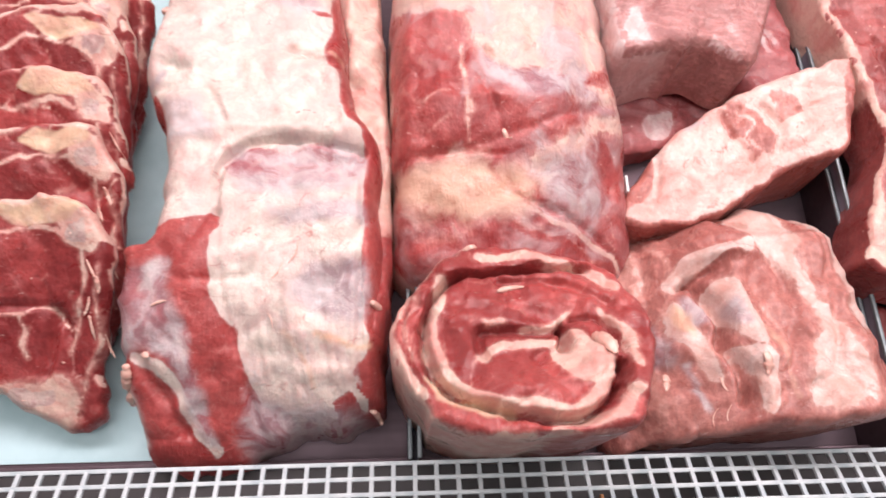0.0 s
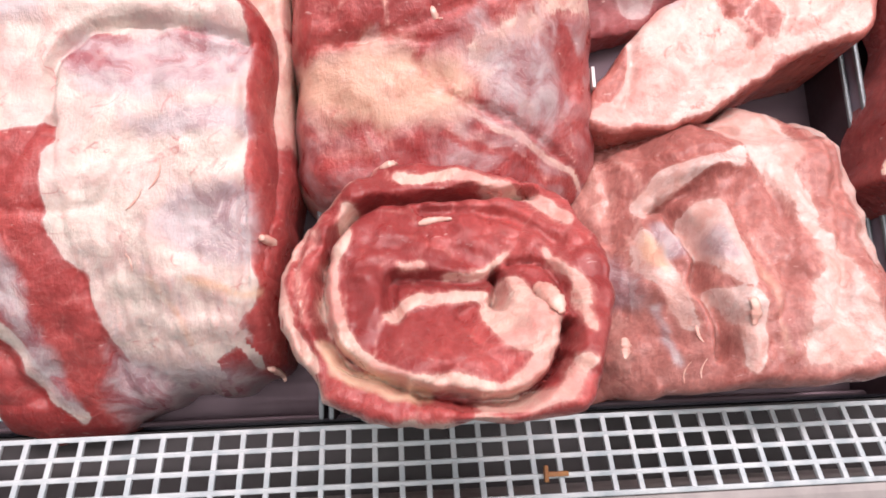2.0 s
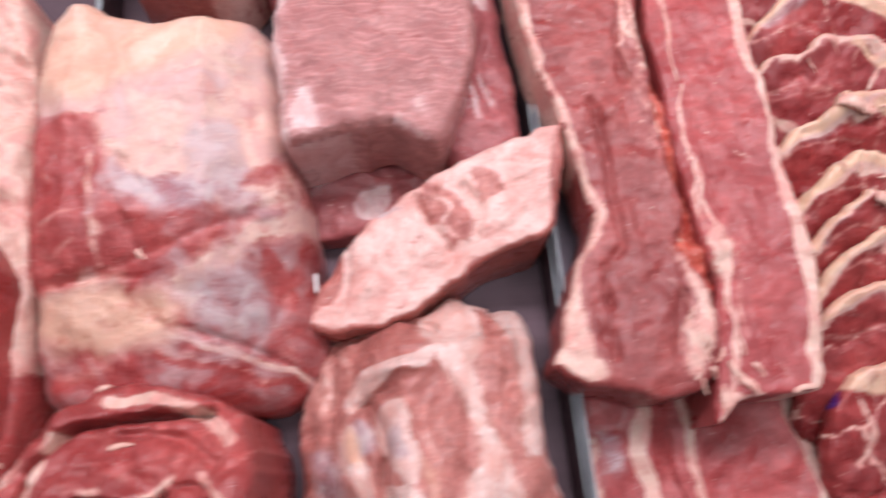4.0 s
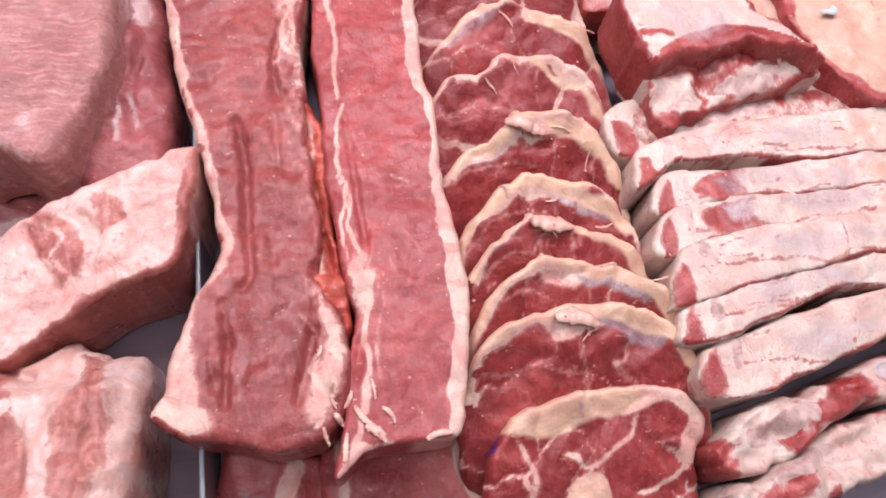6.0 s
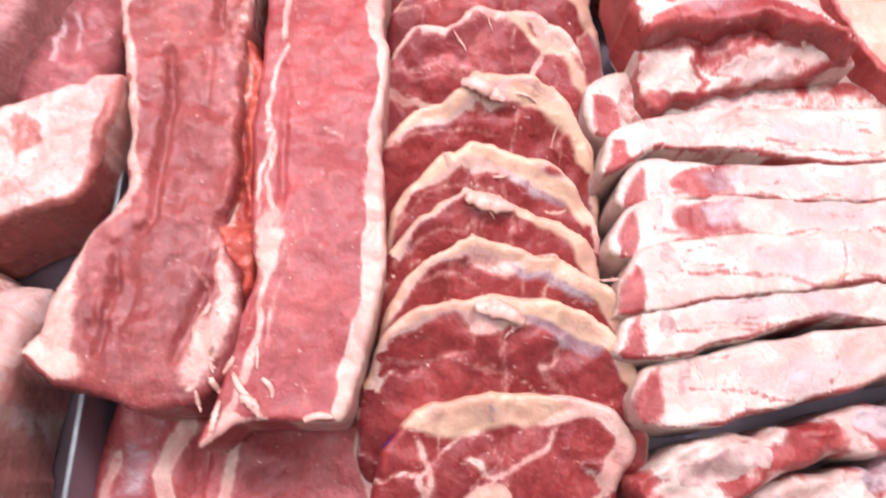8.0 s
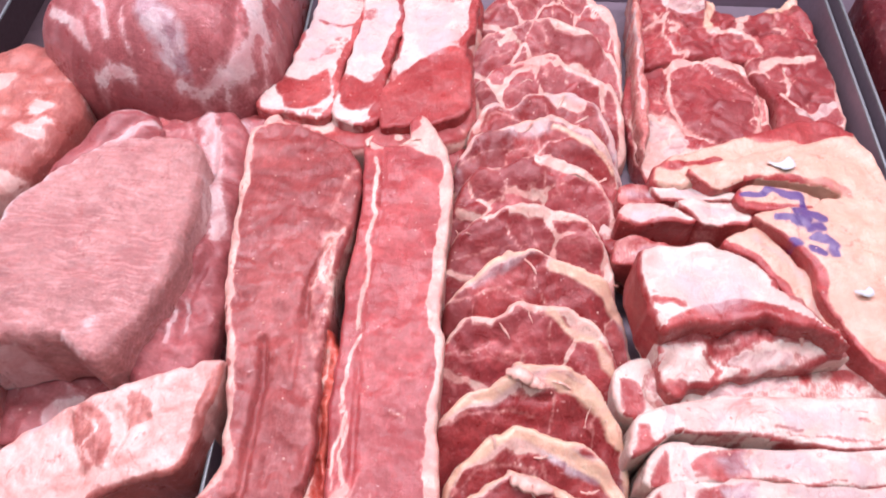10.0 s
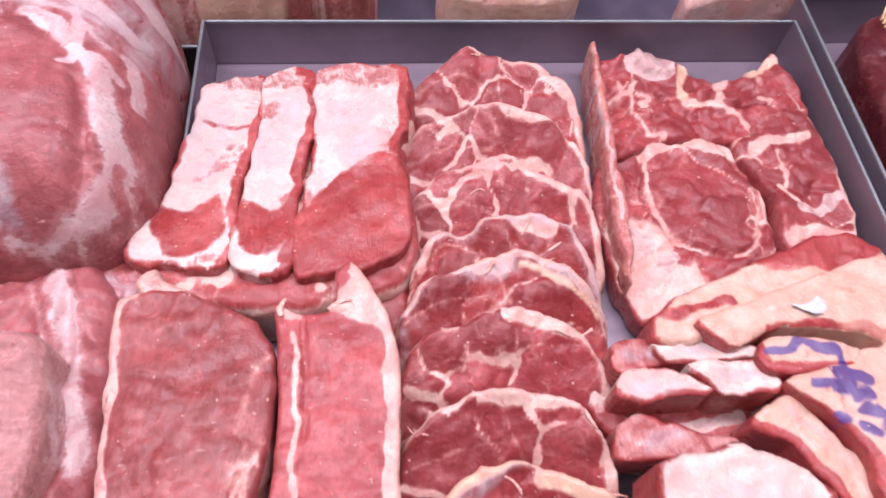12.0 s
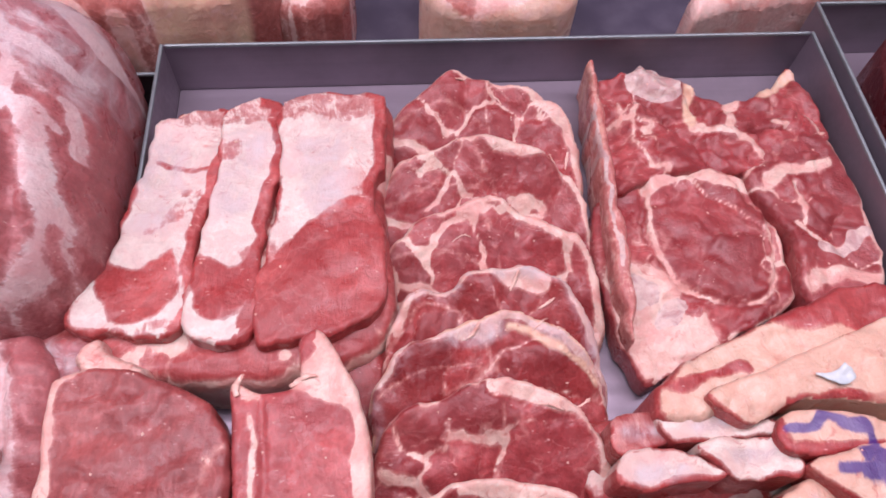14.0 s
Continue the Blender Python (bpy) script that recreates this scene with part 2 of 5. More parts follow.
PLAIN_FAT = plain_material("plain_fat", (0.70, 0.48, 0.40), (0.60, 0.29, 0.24), 0.4, 160.0)
TAG_PAPER = plain_material("tag_paper", (0.80, 0.79, 0.78), (0.72, 0.71, 0.70), 0.6, 200.0)
LAMP = bpy.data.materials.new("lamp_tube")
LAMP.use_nodes = True
LAMP.node_tree.nodes["Principled BSDF"].inputs["Emission Color"].default_value = (1, 0.92, 0.93, 1)
LAMP.node_tree.nodes["Principled BSDF"].inputs["Emission Strength"].default_value = 4.0


# ---- building blocks ----
def mesh_object(name, verts, faces, mat, parent=None, smooth=False, label=""):
    me = bpy.data.meshes.new(name)
    me.from_pydata([tuple(v) for v in verts], [], [tuple(f) for f in faces])
    me.materials.append(mat)
    if smooth:
        me.polygons.foreach_set("use_smooth", [True] * len(me.polygons))
    ob = new(name, me)
    if parent:
        ob.parent = parent
    if label:
        ob["label"] = label
    return ob


def block(name, lo, hi, mat, parent=None, bevel=0.0, label=""):
    bm = bmesh.new()
    bmesh.ops.create_cube(bm, size=1.0)
    for v in bm.verts:
        v.co = Vector([(lo[i] + hi[i]) / 2 + v.co[i] * (hi[i] - lo[i]) for i in range(3)])
    if bevel:
        bmesh.ops.bevel(bm, geom=list(bm.edges), offset=bevel, segments=2, affect="EDGES", profile=0.6)
    me = bpy.data.meshes.new(name)
    bm.to_mesh(me)
    bm.free()
    me.materials.append(mat)
    ob = new(name, me)
    if parent:
        ob.parent = parent
    if label:
        ob["label"] = label
    return ob


def tube(name, pts, radius, mat, parent=None, sides=8, taper=None, label=""):
    """A round bar along a smooth line of points."""
    line = spline([Vector(p) for p in pts], 6)
    verts, faces = [], []
    for i, p in enumerate(line):
        d = (line[min(i + 1, len(line) - 1)] - line[max(i - 1, 0)]).normalized()
        a = d.orthogonal().normalized() if i == 0 else (a - d * a.dot(d)).normalized()
        b = d.cross(a)
        r = radius * (taper(i / (len(line) - 1)) if taper else 1.0)
        for k in range(sides):
            w = 2 * math.pi * k / sides
            verts.append(p + (a * math.cos(w) + b * math.sin(w)) * r)
    n = len(line)
    for i in range(n - 1):
        for k in range(sides):
            j = (k + 1) % sides
            faces.append((i * sides + k, i * sides + j, (i + 1) * sides + j, (i + 1) * sides + k))
    faces += [tuple(range(sides))[::-1], tuple(range((n - 1) * sides, n * sides))]
    return mesh_object(name, verts, faces, mat, parent, True, label)


def spline(pts, steps, closed=False):
    out, n = [], len(pts)
    for i in range(n if closed else n - 1):
        p = [pts[(i + k) % n] if closed else pts[min(max(i + k, 0), n - 1)] for k in (-1, 0, 1, 2)]
        for s in range(steps):
            u = s / steps
            out.append(0.5 * (2 * p[1] + (p[2] - p[0]) * u + (2 * p[0] - 5 * p[1] + 4 * p[2] - p[3]) * u * u + (3 * p[1] - p[0] - 3 * p[2] + p[3]) * u ** 3))
    if not closed:
        out.append(pts[-1])
    return out


def vnoise(x, y, seed=0):
    """Smooth value noise on a plane, -1 to 1."""
    xi, yi = np.floor(x).astype(np.int64), np.floor(y).astype(np.int64)
    u, v = x - xi, y - yi
    u, v = u * u * (3 - 2 * u), v * v * (3 - 2 * v)

    def h(a, b):
        k = (a * 374761393 + b * 668265263 + seed * 974634777) & 0x7FFFFFFF
        k = ((k ^ (k >> 13)) * 1274126177) & 0x7FFFFFFF
        return ((k ^ (k >> 16)) & 0xFFFF) / 32767.5 - 1
    return (h(xi, yi) * (1 - u) + h(xi + 1, yi) * u) * (1 - v) + (h(xi, yi + 1) * (1 - u) + h(xi + 1, yi + 1) * u) * v


def fbm(x, y, scale, seed, octaves=4):
    out = 0.0
    for o in range(octaves):
        a = 0.6 + 0.9 * o + 0.37 * seed
        u, v = x * math.cos(a) - y * math.sin(a), x * math.sin(a) + y * math.cos(a)
        u, v = u + 0.35 / scale * np.sin(v * scale * 1.7 + seed), v + 0.35 / scale * np.sin(u * scale * 1.3 + 2 * seed)
        out = out + vnoise(u * scale * 2 ** o, v * scale * 2 ** o, seed + 7 * o) * 0.5 ** o
    return out


def nearest(px, py, line, closed):
    """Distance to a line of points and the nearest place on it."""
    a = np.array(line)
    b = np.roll(a, -1, 0) if closed else a[1:]
    a = a if closed else a[:-1]
    best = np.full(px.shape, 1e9)
    nx, ny, way = np.zeros_like(px), np.zeros_like(px), np.zeros_like(px)
    for i, ((ax, ay), (bx, by)) in enumerate(zip(a, b)):
        ex, ey = bx - ax, by - ay
        s = np.clip(((px - ax) * ex + (py - ay) * ey) / (ex * ex + ey * ey + 1e-12), 0, 1)
        qx, qy = ax + s * ex, ay + s * ey
        d = np.hypot(px - qx, py - qy)
        m = d < best
        best[m], nx[m], ny[m], way[m] = d[m], qx[m], qy[m], (i + s[m]) / len(a)
    return best, nx, ny, way


def inside(px, py, line):
    a = np.array(line)
    b = np.roll(a, -1, 0)
    odd = np.zeros(px.shape, bool)
    for (ax, ay), (bx, by) in zip(a, b):
        if ay != by:
            odd ^= ((ay > py) != (by > py)) & (px < (bx - ax) * (py - ay) / (by - ay) + ax)
    return odd


def mm(pts):
    return [np.array(p, float) / 1000 for p in pts]


def signed(px, py, line):
    d, nx, ny, _ = nearest(px, py, line, True)
    return np.where(inside(px, py, line), d, -d), nx, ny


def pieces(F, kind, k, n):
    """For the faces of one kind, the number of the connected piece that each belongs to; -1 for the others."""
    mine = kind == k
    out = np.full(len(F), -1)
    if not mine.any():
        return out
    G = F[mine]
    tag = np.arange(n)
    for _ in range(400):
        low = tag[G].min(1)
        before = tag.copy()
        for c in range(4):
            np.minimum.at(tag, G[:, c], low)
        tag = tag[tag]
        if (tag == before).all():
            break
    out[mine] = tag[G[:, 0]]
    return out


CHANNEL = {"f": 0, "s": 1, "b": 2, "y": 3, "i": 4}
SURFACE = {}


def muscles(x, y, size, seed):
    """Distance to the nearest seam between uneven muscles, and a tone for each muscle."""
    r = np.random.RandomState(seed)
    lo_x, lo_y = x.min() - size, y.min() - size
    near, second, tone = np.full(x.shape, 1e9), np.full(x.shape, 1e9), np.zeros(x.shape)
    for i in range(int(np.ptp(x) / size) + 3):
        for j in range(int(np.ptp(y) / size) + 3):
            px, py, w = lo_x + (i + r.uniform(0.05, 0.95)) * size, lo_y + (j + r.uniform(0.05, 0.95)) * size, r.uniform(0, 1)
            d = np.hypot(x - px, y - py)
            hit = d < near
            second = np.where(hit, near, np.minimum(second, d))
            tone = np.where(hit, w, tone)
            near = np.minimum(near, d)
    return (second - near) / 2, tone


def cut(name, label, category, outline, z, mat, base=0.036, thick=None, slope=(0, 0), dome=0.0, edge=0.008, wall=0.75, fold=0.0012, lump=0.003, lump_scale=35.0, ragged=0.002,
        layers=(), grooves=(), rises=(), res=0.002, seed=1, group="", shape=None, thing=None, cells=None):
    """A piece of meat: a closed body over an outline in mm. layers lay fat (f), silverskin (s), bone (b) and yellow fat (y) on it."""
    line = spline(mm(outline), 6, True)
    arr = np.array(line)
    if ragged:
        j = np.stack([fbm(arr[:, 0], arr[:, 1], 90.0, seed, 3), fbm(arr[:, 0], arr[:, 1], 90.0, seed + 50, 3)], 1)
        arr = arr + j * ragged
        line = list(arr)
    lo, hi = arr.min(0) - res * 1.5, arr.max(0) + res * 1.5
    gx, gy = np.arange(lo[0], hi[0] + res, res), np.arange(lo[1], hi[1] + res, res)
    X, Y = np.meshgrid(gx, gy, indexing="ij")
    D, QX, QY = signed(X, Y, line)
    ins = D > 0
    cell = ins[:-1, :-1] | ins[1:, :-1] | ins[:-1, 1:] | ins[1:, 1:]
    used = np.zeros_like(ins)
    for dx in (0, 1):
        for dy in (0, 1):
            used[dx:dx + cell.shape[0], dy:dy + cell.shape[1]] |= cell
    snap = used & ~ins
    X, Y = np.where(snap, QX, X), np.where(snap, QY, Y)
    idx = np.full(ins.shape, -1)
    idx[used] = np.arange(used.sum())
    x, y, d = X[used], Y[used], np.maximum(D[used], 0)
    qx, qy = QX[used], QY[used]
    cx, cy = arr.mean(0)
    half = np.maximum(np.ptp(arr, axis=0) / 2, 1e-4)
    prof = np.sqrt(np.clip(1 - (1 - np.clip(d / edge, 0, 1)) ** 2, 0, 1))
    top = z + slope[0] * (x - cx) + slope[1] * (y - cy) + lump * fbm(x, y, lump_scale, seed + 3, 3)
    top = top - fold * 0.7 * (1 - np.clip(np.abs(fbm(x, y, 22.0, seed + 77, 2)) * 2.2, 0, 1)) ** 2 + 0.0005 * fbm(x, y, 110.0, seed + 83, 2)
    if shape:
        top = top + shape(x, y)
    if cells:
        # size of the muscles, width of the seams, how pale the seams are
        seam, tone = muscles(x + 0.013 * fbm(x, y, 26.0, seed + 91, 4), y + 0.013 * fbm(x, y, 26.0, seed + 97, 4), cells[0] / 1000, seed)
        top = top + 0.0016 * (np.clip(seam / 0.006, 0, 1) - 1) + 0.0025 * (tone - 0.5)
    if dome:
        top = top - dome * np.clip(((x - cx) / half[0]) ** 2 + ((y - cy) / half[1]) ** 2, 0, 1.5)
    for pts, w, depth in grooves:
        g = nearest(x, y, spline(mm(pts), 5), False)[0]
        g = g + 0.0012 * fbm(x, y, 120.0, seed + 11, 2)
        top = top - depth * np.exp(-(g / (w / 1000)) ** 2)
    for rx, ry, sx, sy, h in rises:
        top = top + h * np.exp(-(((x - rx / 1000) / (sx / 1000)) ** 2 + ((y - ry / 1000) / (sy / 1000)) ** 2))
    if thick is None:
        top = np.maximum(top, base + 0.006)
        zt = base + (top - base) * (wall + (1 - wall) * prof)
        zb = np.full_like(zt, base)
    else:
        zt = top - thick * 0.5 * (1 - prof)
        zb = top - thick + thick * 0.45 * (1 - prof)
        low = np.maximum(base - zb, 0)
        zb, zt = zb + low, zt + low
    # layers
    ch = np.zeros((len(x), 6))
    if cells:
        wide = cells[1] / 1000 * np.clip(0.55 + 2.4 * fbm(x, y, 30.0, seed + 93, 3), -1.5, 3.2)
        ch[:, 0] = np.clip(0.5 + (wide - seam) / 0.0022, 0, 1) * cells[2]
        ch[:, 5] = np.where(tone > 0.5, tone - 0.4, 0)
    wx = x + 0.0035 * fbm(x, y, 45.0, seed + 61, 3)
    wy = y + 0.0035 * fbm(x, y, 45.0, seed + 67, 3)
    for spec in layers:
        code, kind, data, w = spec[:4]
        power = spec[4] if len(spec) > 4 else 1.0
        soft = (spec[5] if len(spec) > 5 else 3.0 if kind == "patch" else 2.4) / 1000
        if kind == "all":
            v = np.full(len(x), float(w))
        elif kind == "line":
            g = nearest(wx, wy, spline(mm(data), 5), False)[0]
            v = 0.5 + (w / 1000 - g) / (2 * soft)
        elif kind == "patch":
            v = 0.5 + (signed(wx, wy, spline(mm(data), 5, True))[0] + w / 1000) / (2 * soft)
        elif kind == "rim":
            l = np.hypot(x - qx, y - qy) + 1e-6
            # for points on the edge take the way out from the middle
            ox, oy = np.where(d > 1e-4, (qx - x) / l, (x - cx) / half[0]), np.where(d > 1e-4, (qy - y) / l, (y - cy) / half[1])
            o = np.hypot(ox, oy) + 1e-6
            facing = np.clip(((ox * data[0] + oy * data[1]) / o + 0.35) / 0.7, 0, 1) if (data[0] or data[1]) else 1.0
            ww = w / 1000 * facing * np.clip(1 + 0.8 * fbm(x, y, 34.0, seed + 21, 2), 0.15, 2.2)
            v = 0.5 + (ww - d) / (2 * soft) - (1.0 - facing) * 2
        else:
            v = 0.5 + (fbm(x, y, data, seed + 31, 4) - w) * 1.2
        v = np.clip(v, 0, 1) * power
        k = CHANNEL[code[-1]]
        ch[:, k] = np.minimum(ch[:, k], 1 - v) if code[0] == "-" else np.maximum(ch[:, k], v)
    n = len(x)
    I, J = np.nonzero(cell)
    quad = np.stack([idx[I, J], idx[I + 1, J], idx[I + 1, J + 1], idx[I, J + 1]], 1)
    V = np.concatenate([np.stack([x, y, zt], 1), np.stack([x, y, zb], 1)])
    edges = np.concatenate([quad[:, [a, (a + 1) % 4]] for a in range(4)])
    key = {(int(a), int(b)) for a, b in edges}
    rim = np.array([(a, b) for a, b in key if (b, a) not in key])
    side = np.stack([rim[:, 0], rim[:, 0] + n, rim[:, 1] + n, rim[:, 1]], 1)
    F = np.concatenate([quad, side, quad[:, ::-1] + n])
    C = np.concatenate([ch, ch])
    tri = np.cross(V[F[:, 2]] - V[F[:, 0]], V[F[:, 3]] - V[F[:, 1]])
    N = np.zeros_like(V)
    for k in range(4):
        np.add.at(N, F[:, k], tri)
    N /= np.linalg.norm(N, axis=1, keepdims=True) + 1e-12
    origin = np.array([cx, cy, zb.min()])
    own = thing is None
    if own:
        thing = new(name)
        thing.location = origin
        tagged(thing, label, category, group)
    at = np.array(thing.location)
    fc = C[F].mean(1)
    kind = np.where(fc[:, 2] > 0.55, 2, np.where(np.maximum(fc[:, 0], fc[:, 3]) > 0.5, 1, 0))
    for k, other in ((1, 0), (2, 0), (0, 1)):
        comp = pieces(F, kind, k, len(V))
        small = [q for q in np.unique(comp[comp >= 0]) if (comp == q).sum() < (120 if k else 300)]
        kind[np.isin(comp, small)] = other
    groups = []
    for k, part_name in ((0, "lean"), (1, "fat"), (2, "bone")):
        comp = pieces(F, kind, k, len(V))
        groups += [(part_name, F[comp == q]) for q in np.unique(comp[comp >= 0])]
    for part_name, sel in groups:
        ids, inv = np.unique(sel, return_inverse=True)
        inv = inv.reshape(sel.shape)
        me = bpy.data.meshes.new(part_name)
        me.from_pydata((V[ids] - at).tolist(), [], inv.tolist())
        me.materials.append(mat)
        me.polygons.foreach_set("use_smooth", [True] * len(me.polygons))
        att = me.attributes.new("layers", "FLOAT_COLOR", "POINT")
        att.data.foreach_set("color", np.ascontiguousarray(C[ids][:, :4]).astype(np.float32).ravel())
        if C[:, 4].max() > 0:
            att = me.attributes.new("ink", "FLOAT", "POINT")
            att.data.foreach_set("value", C[ids][:, 4].astype(np.float32))
        if cells:
            att = me.attributes.new("tone", "FLOAT", "POINT")
            att.data.foreach_set("value", C[ids][:, 5].astype(np.float32))
        me.normals_split_custom_set_from_vertices(N[ids].tolist())
        ob = new(part_name, me)
        ob.parent = thing
    SURFACE[thing.name] = (x, y, zt)
    return thing


def shreds(thing, places, seed=0, mat=None, name="fat_shred"):
    """Small torn strands lying on a piece: x, y in mm, heading in degrees, length and width in mm."""
    r = random.Random(seed)
    sx, sy, sz = SURFACE[thing.name]
    at = thing.location
    for px, py, turn, long, wide in places:
        pts = []
        bend = r.uniform(-35, 35)
        for k in range(4):
            a = radians(turn + bend * (k / 3 - 0.5))
            qx, qy = px / 1000 + math.cos(a) * long * k / 3000, py / 1000 + math.sin(a) * long * k / 3000
            near = int(np.argmin((sx - qx) ** 2 + (sy - qy) ** 2))
            pts.append((qx - at.x, qy - at.y, sz[near] + wide * 0.0003 + r.uniform(0, 0.0006) - at.z))
        ob = tube(name, pts, wide / 2600, mat or PLAIN_FAT, thing, 7, lambda u: (0.3 + 1.1 * math.sin(math.pi * min(0.97, u * 0.85 + 0.12))) * r.uniform(0.75, 1.25))
        for q in range(0, len(ob.data.vertices), 7):
            ring = [ob.data.vertices[q + w] for w in range(7)]
            mid = sum(v.co.z for v in ring) / 7
            for v in ring:
                v.co.z = mid + (v.co.z - mid) * 0.4 - 0.0002


# ---- structure: shop, case, trays ----
FLOOR = 0.036


def structure(name, lo, hi, mat, label, bevel=0.0):
    return tagged(block(name, lo, hi, mat, None, bevel), label, name.split("_")[0], kind="structure")


structure("floor", (-2.5, -2.5, -0.90), (3.0, 1.6, -0.82), TILE, "grey shop floor in front of the meat counter")
structure("wall_north", (-2.5, 1.6, -0.82), (3.0, 1.7, 2.5), WALL, "pale painted wall behind the counter")
structure("wall_south", (-2.5, -2.6, -0.82), (3.0, -2.5, 2.5), WALL, "pale painted wall across the shop")
structure("wall_west", (-2.6, -2.5, -0.82), (-2.5, 1.6, 2.5), WALL, "pale painted side wall of the shop")
structure("wall_east", (3.0, -2.5, -0.82), (3.1, 1.6, 2.5), WALL, "pale painted side wall of the shop")
structure("ceiling", (-2.5, -2.5, 2.5), (3.0, 1.6, 2.58), WALL, "pale painted shop ceiling")

case = tagged(new("display_case"), "refrigerated butcher's display case holding steel meat trays", "display case")
case.location = (0.25, 0.4, -0.82)


def case_part(name, lo, hi, mat, bevel=0.0, label=""):
    ob = block(name, lo, hi, mat, None, bevel, label)
    ob.parent = case
    ob.matrix_parent_inverse = Matrix.Translation(case.location).inverted()
    return ob


case_part("deck", (-1.2, 0.122, -0.02), (1.7, 1.25, 0.030), DARK, 0.0, "dark purple-grey case deck")
case_part("plinth", (-1.2, 0.05, -0.819), (1.7, 1.25, -0.022), LEDGE)
case_part("back_wall", (-1.2, 1.25, -0.819), (1.7, 1.29, 0.9), DARK)
# solid block; its near-black colour stands in for shade in the hollow duct
case_part("duct", (-1.2, 0.070, 0.0), (1.7, 0.1215, 0.045), VOID, 0.0, "air duct under the grille, its shade painted near-black")
case_part("front_ledge", (-1.2, -0.02, 0.03), (1.7, 0.0855, 0.098), LEDGE, 0.004, "dull grey metal front ledge")
case_part("lamp_housing", (-0.95, 0.64, 1.09), (1.45, 0.84, 1.14), STEEL, 0.004)
for seam_x in (-0.36, 0.385, 0.98):
    case_part("deck_joint", (seam_x - 0.001, 0.84, 0.030), (seam_x + 0.001, 1.25, 0.0315), VOID)


def display_tray(x0, x1, y0, y1, rim_z, label, liner=None, metal=None):
    metal = metal or STEEL
    thing = tagged(new("display_tray"), label, "tray", "steel trays in the display case")
    thing.location = ((x0 + x1) / 2, (y0 + y1) / 2, 0.031)

    def piece(name, lo, hi, mat, bevel=0.0, text=""):
        ob = block(name, lo, hi, mat, None, bevel, text)
        ob.parent = thing
        ob.matrix_parent_inverse = Matrix.Translation(thing.location).inverted()
    piece("tray_floor", (x0 + 0.002, y0 + 0.002, 0.031), (x1 - 0.002, y1 - 0.002, 0.034), metal)
    w = 0.0015
    for a, b in (((x0, y0), (x0 + w, y1)), ((x1 - w, y0), (x1, y1)), ((x0 + w, y0), (x1 - w, y0 + w)), ((x0 + w, y1 - w), (x1 - w, y1))):
        piece("side_wall", (*a, 0.031), (*b, 0.047 if b[1] < y0 + 0.1 else rim_z - 0.001), metal)
    w = 0.0026
    for a, b in (((x0 - 0.001, y0), (x0 + w - 0.001, y1)), ((x1 - w + 0.001, y0), (x1 + 0.001, y1)), ((x0 + w, y0), (x1 - w, y0 + w)), ((x0 + w, y1 - w), (x1 - w, y1))):
        low = 0.048 if b[1] < y0 + 0.1 else rim_z
        piece("rim", (*a, low - 0.003), (*b, low), metal if b[1] < y0 + 0.1 else RIM, 0.0012)
    if liner:
        piece("liner", (x0 + 0.006, y0 + 0.006, 0.0342), (-0.15, y1 - 0.006, 0.0352), SHEET, 0.0, liner)
    return thing


# the two left trays take the steel with gap shade in its colour
display_tray(-0.62, -0.041, 0.124, 0.80, 0.062, "steel tray with a pale blue liner under steaks and ribs", "pale cyan plastic liner sheet", SHADED)
display_tray(-0.036, 0.2555, 0.124, 0.812, 0.070, "steel tray, darkened for shade, holding large pink meat cuts", None, SHADED)
display_tray(0.257, 0.741, 0.124, 0.829, 0.080, "brushed steel tray full of steaks, loin and ribs")
display_tray(0.748, 1.20, 0.124, 0.852, 0.088, "brushed steel tray holding a dark ham tied with string")

# air grille: white plastic bars over the duct
grille = tagged(new("air_grille"), "white plastic grid grille along the tray fronts, stained", "grille")
grille.location = (0.25, 0.10, 0.046)
PITCH, Y0, Y1, Z0, Z1 = 0.0122, 0.1205, 0.0865, 0.080, 0.096


def shared_bars(me_name, lo, hi, places):
    first = block(me_name, lo, hi, WHITE_PLASTIC, grille, 0.0006)
    for k, m in enumerate(places):
        ob = first if k == 0 else new(me_name, first.data)
        ob.parent = grille
        ob.matrix_local = m


tilt = math.degrees(math.atan2(Z1 - Z0, Y1 - Y0))
length = math.hypot(Z1 - Z0, Y1 - Y0)
shared_bars("long_bar", (-1.3, -0.0012, -0.0015), (1.3, 0.0012, 0.0015), [Matrix.Translation((0, Y0 + (Y1 - Y0) * k / 4 - 0.10, Z0 + (Z1 - Z0) * k / 4 - 0.046)) for k in range(5)])
shared_bars("cross_bar", (-0.0013, -length / 2, -0.0013), (0.0013, length / 2, 0.0013),
            [Matrix.Translation((-0.85 + k * PITCH, (Y0 + Y1) / 2 - 0.10, (Z0 + Z1) / 2 - 0.046)) @ pose(0, 0, 0, tilt - 180, 0, 0) for k in range(108)])
clip = tagged(new("rusty_clip"), "small rusty metal clip on the white grille", "clip")
clip.location = (0.066, 0.096, 0.094)
block("clip_bar", (-0.002, -0.0012, -0.001), (0.008, 0.001, 0.0015), RUST, clip, 0.0005)
block("clip_head", (-0.0035, -0.0035, -0.001), (-0.0015, 0.004, 0.0025), RUST, clip, 0.0008)

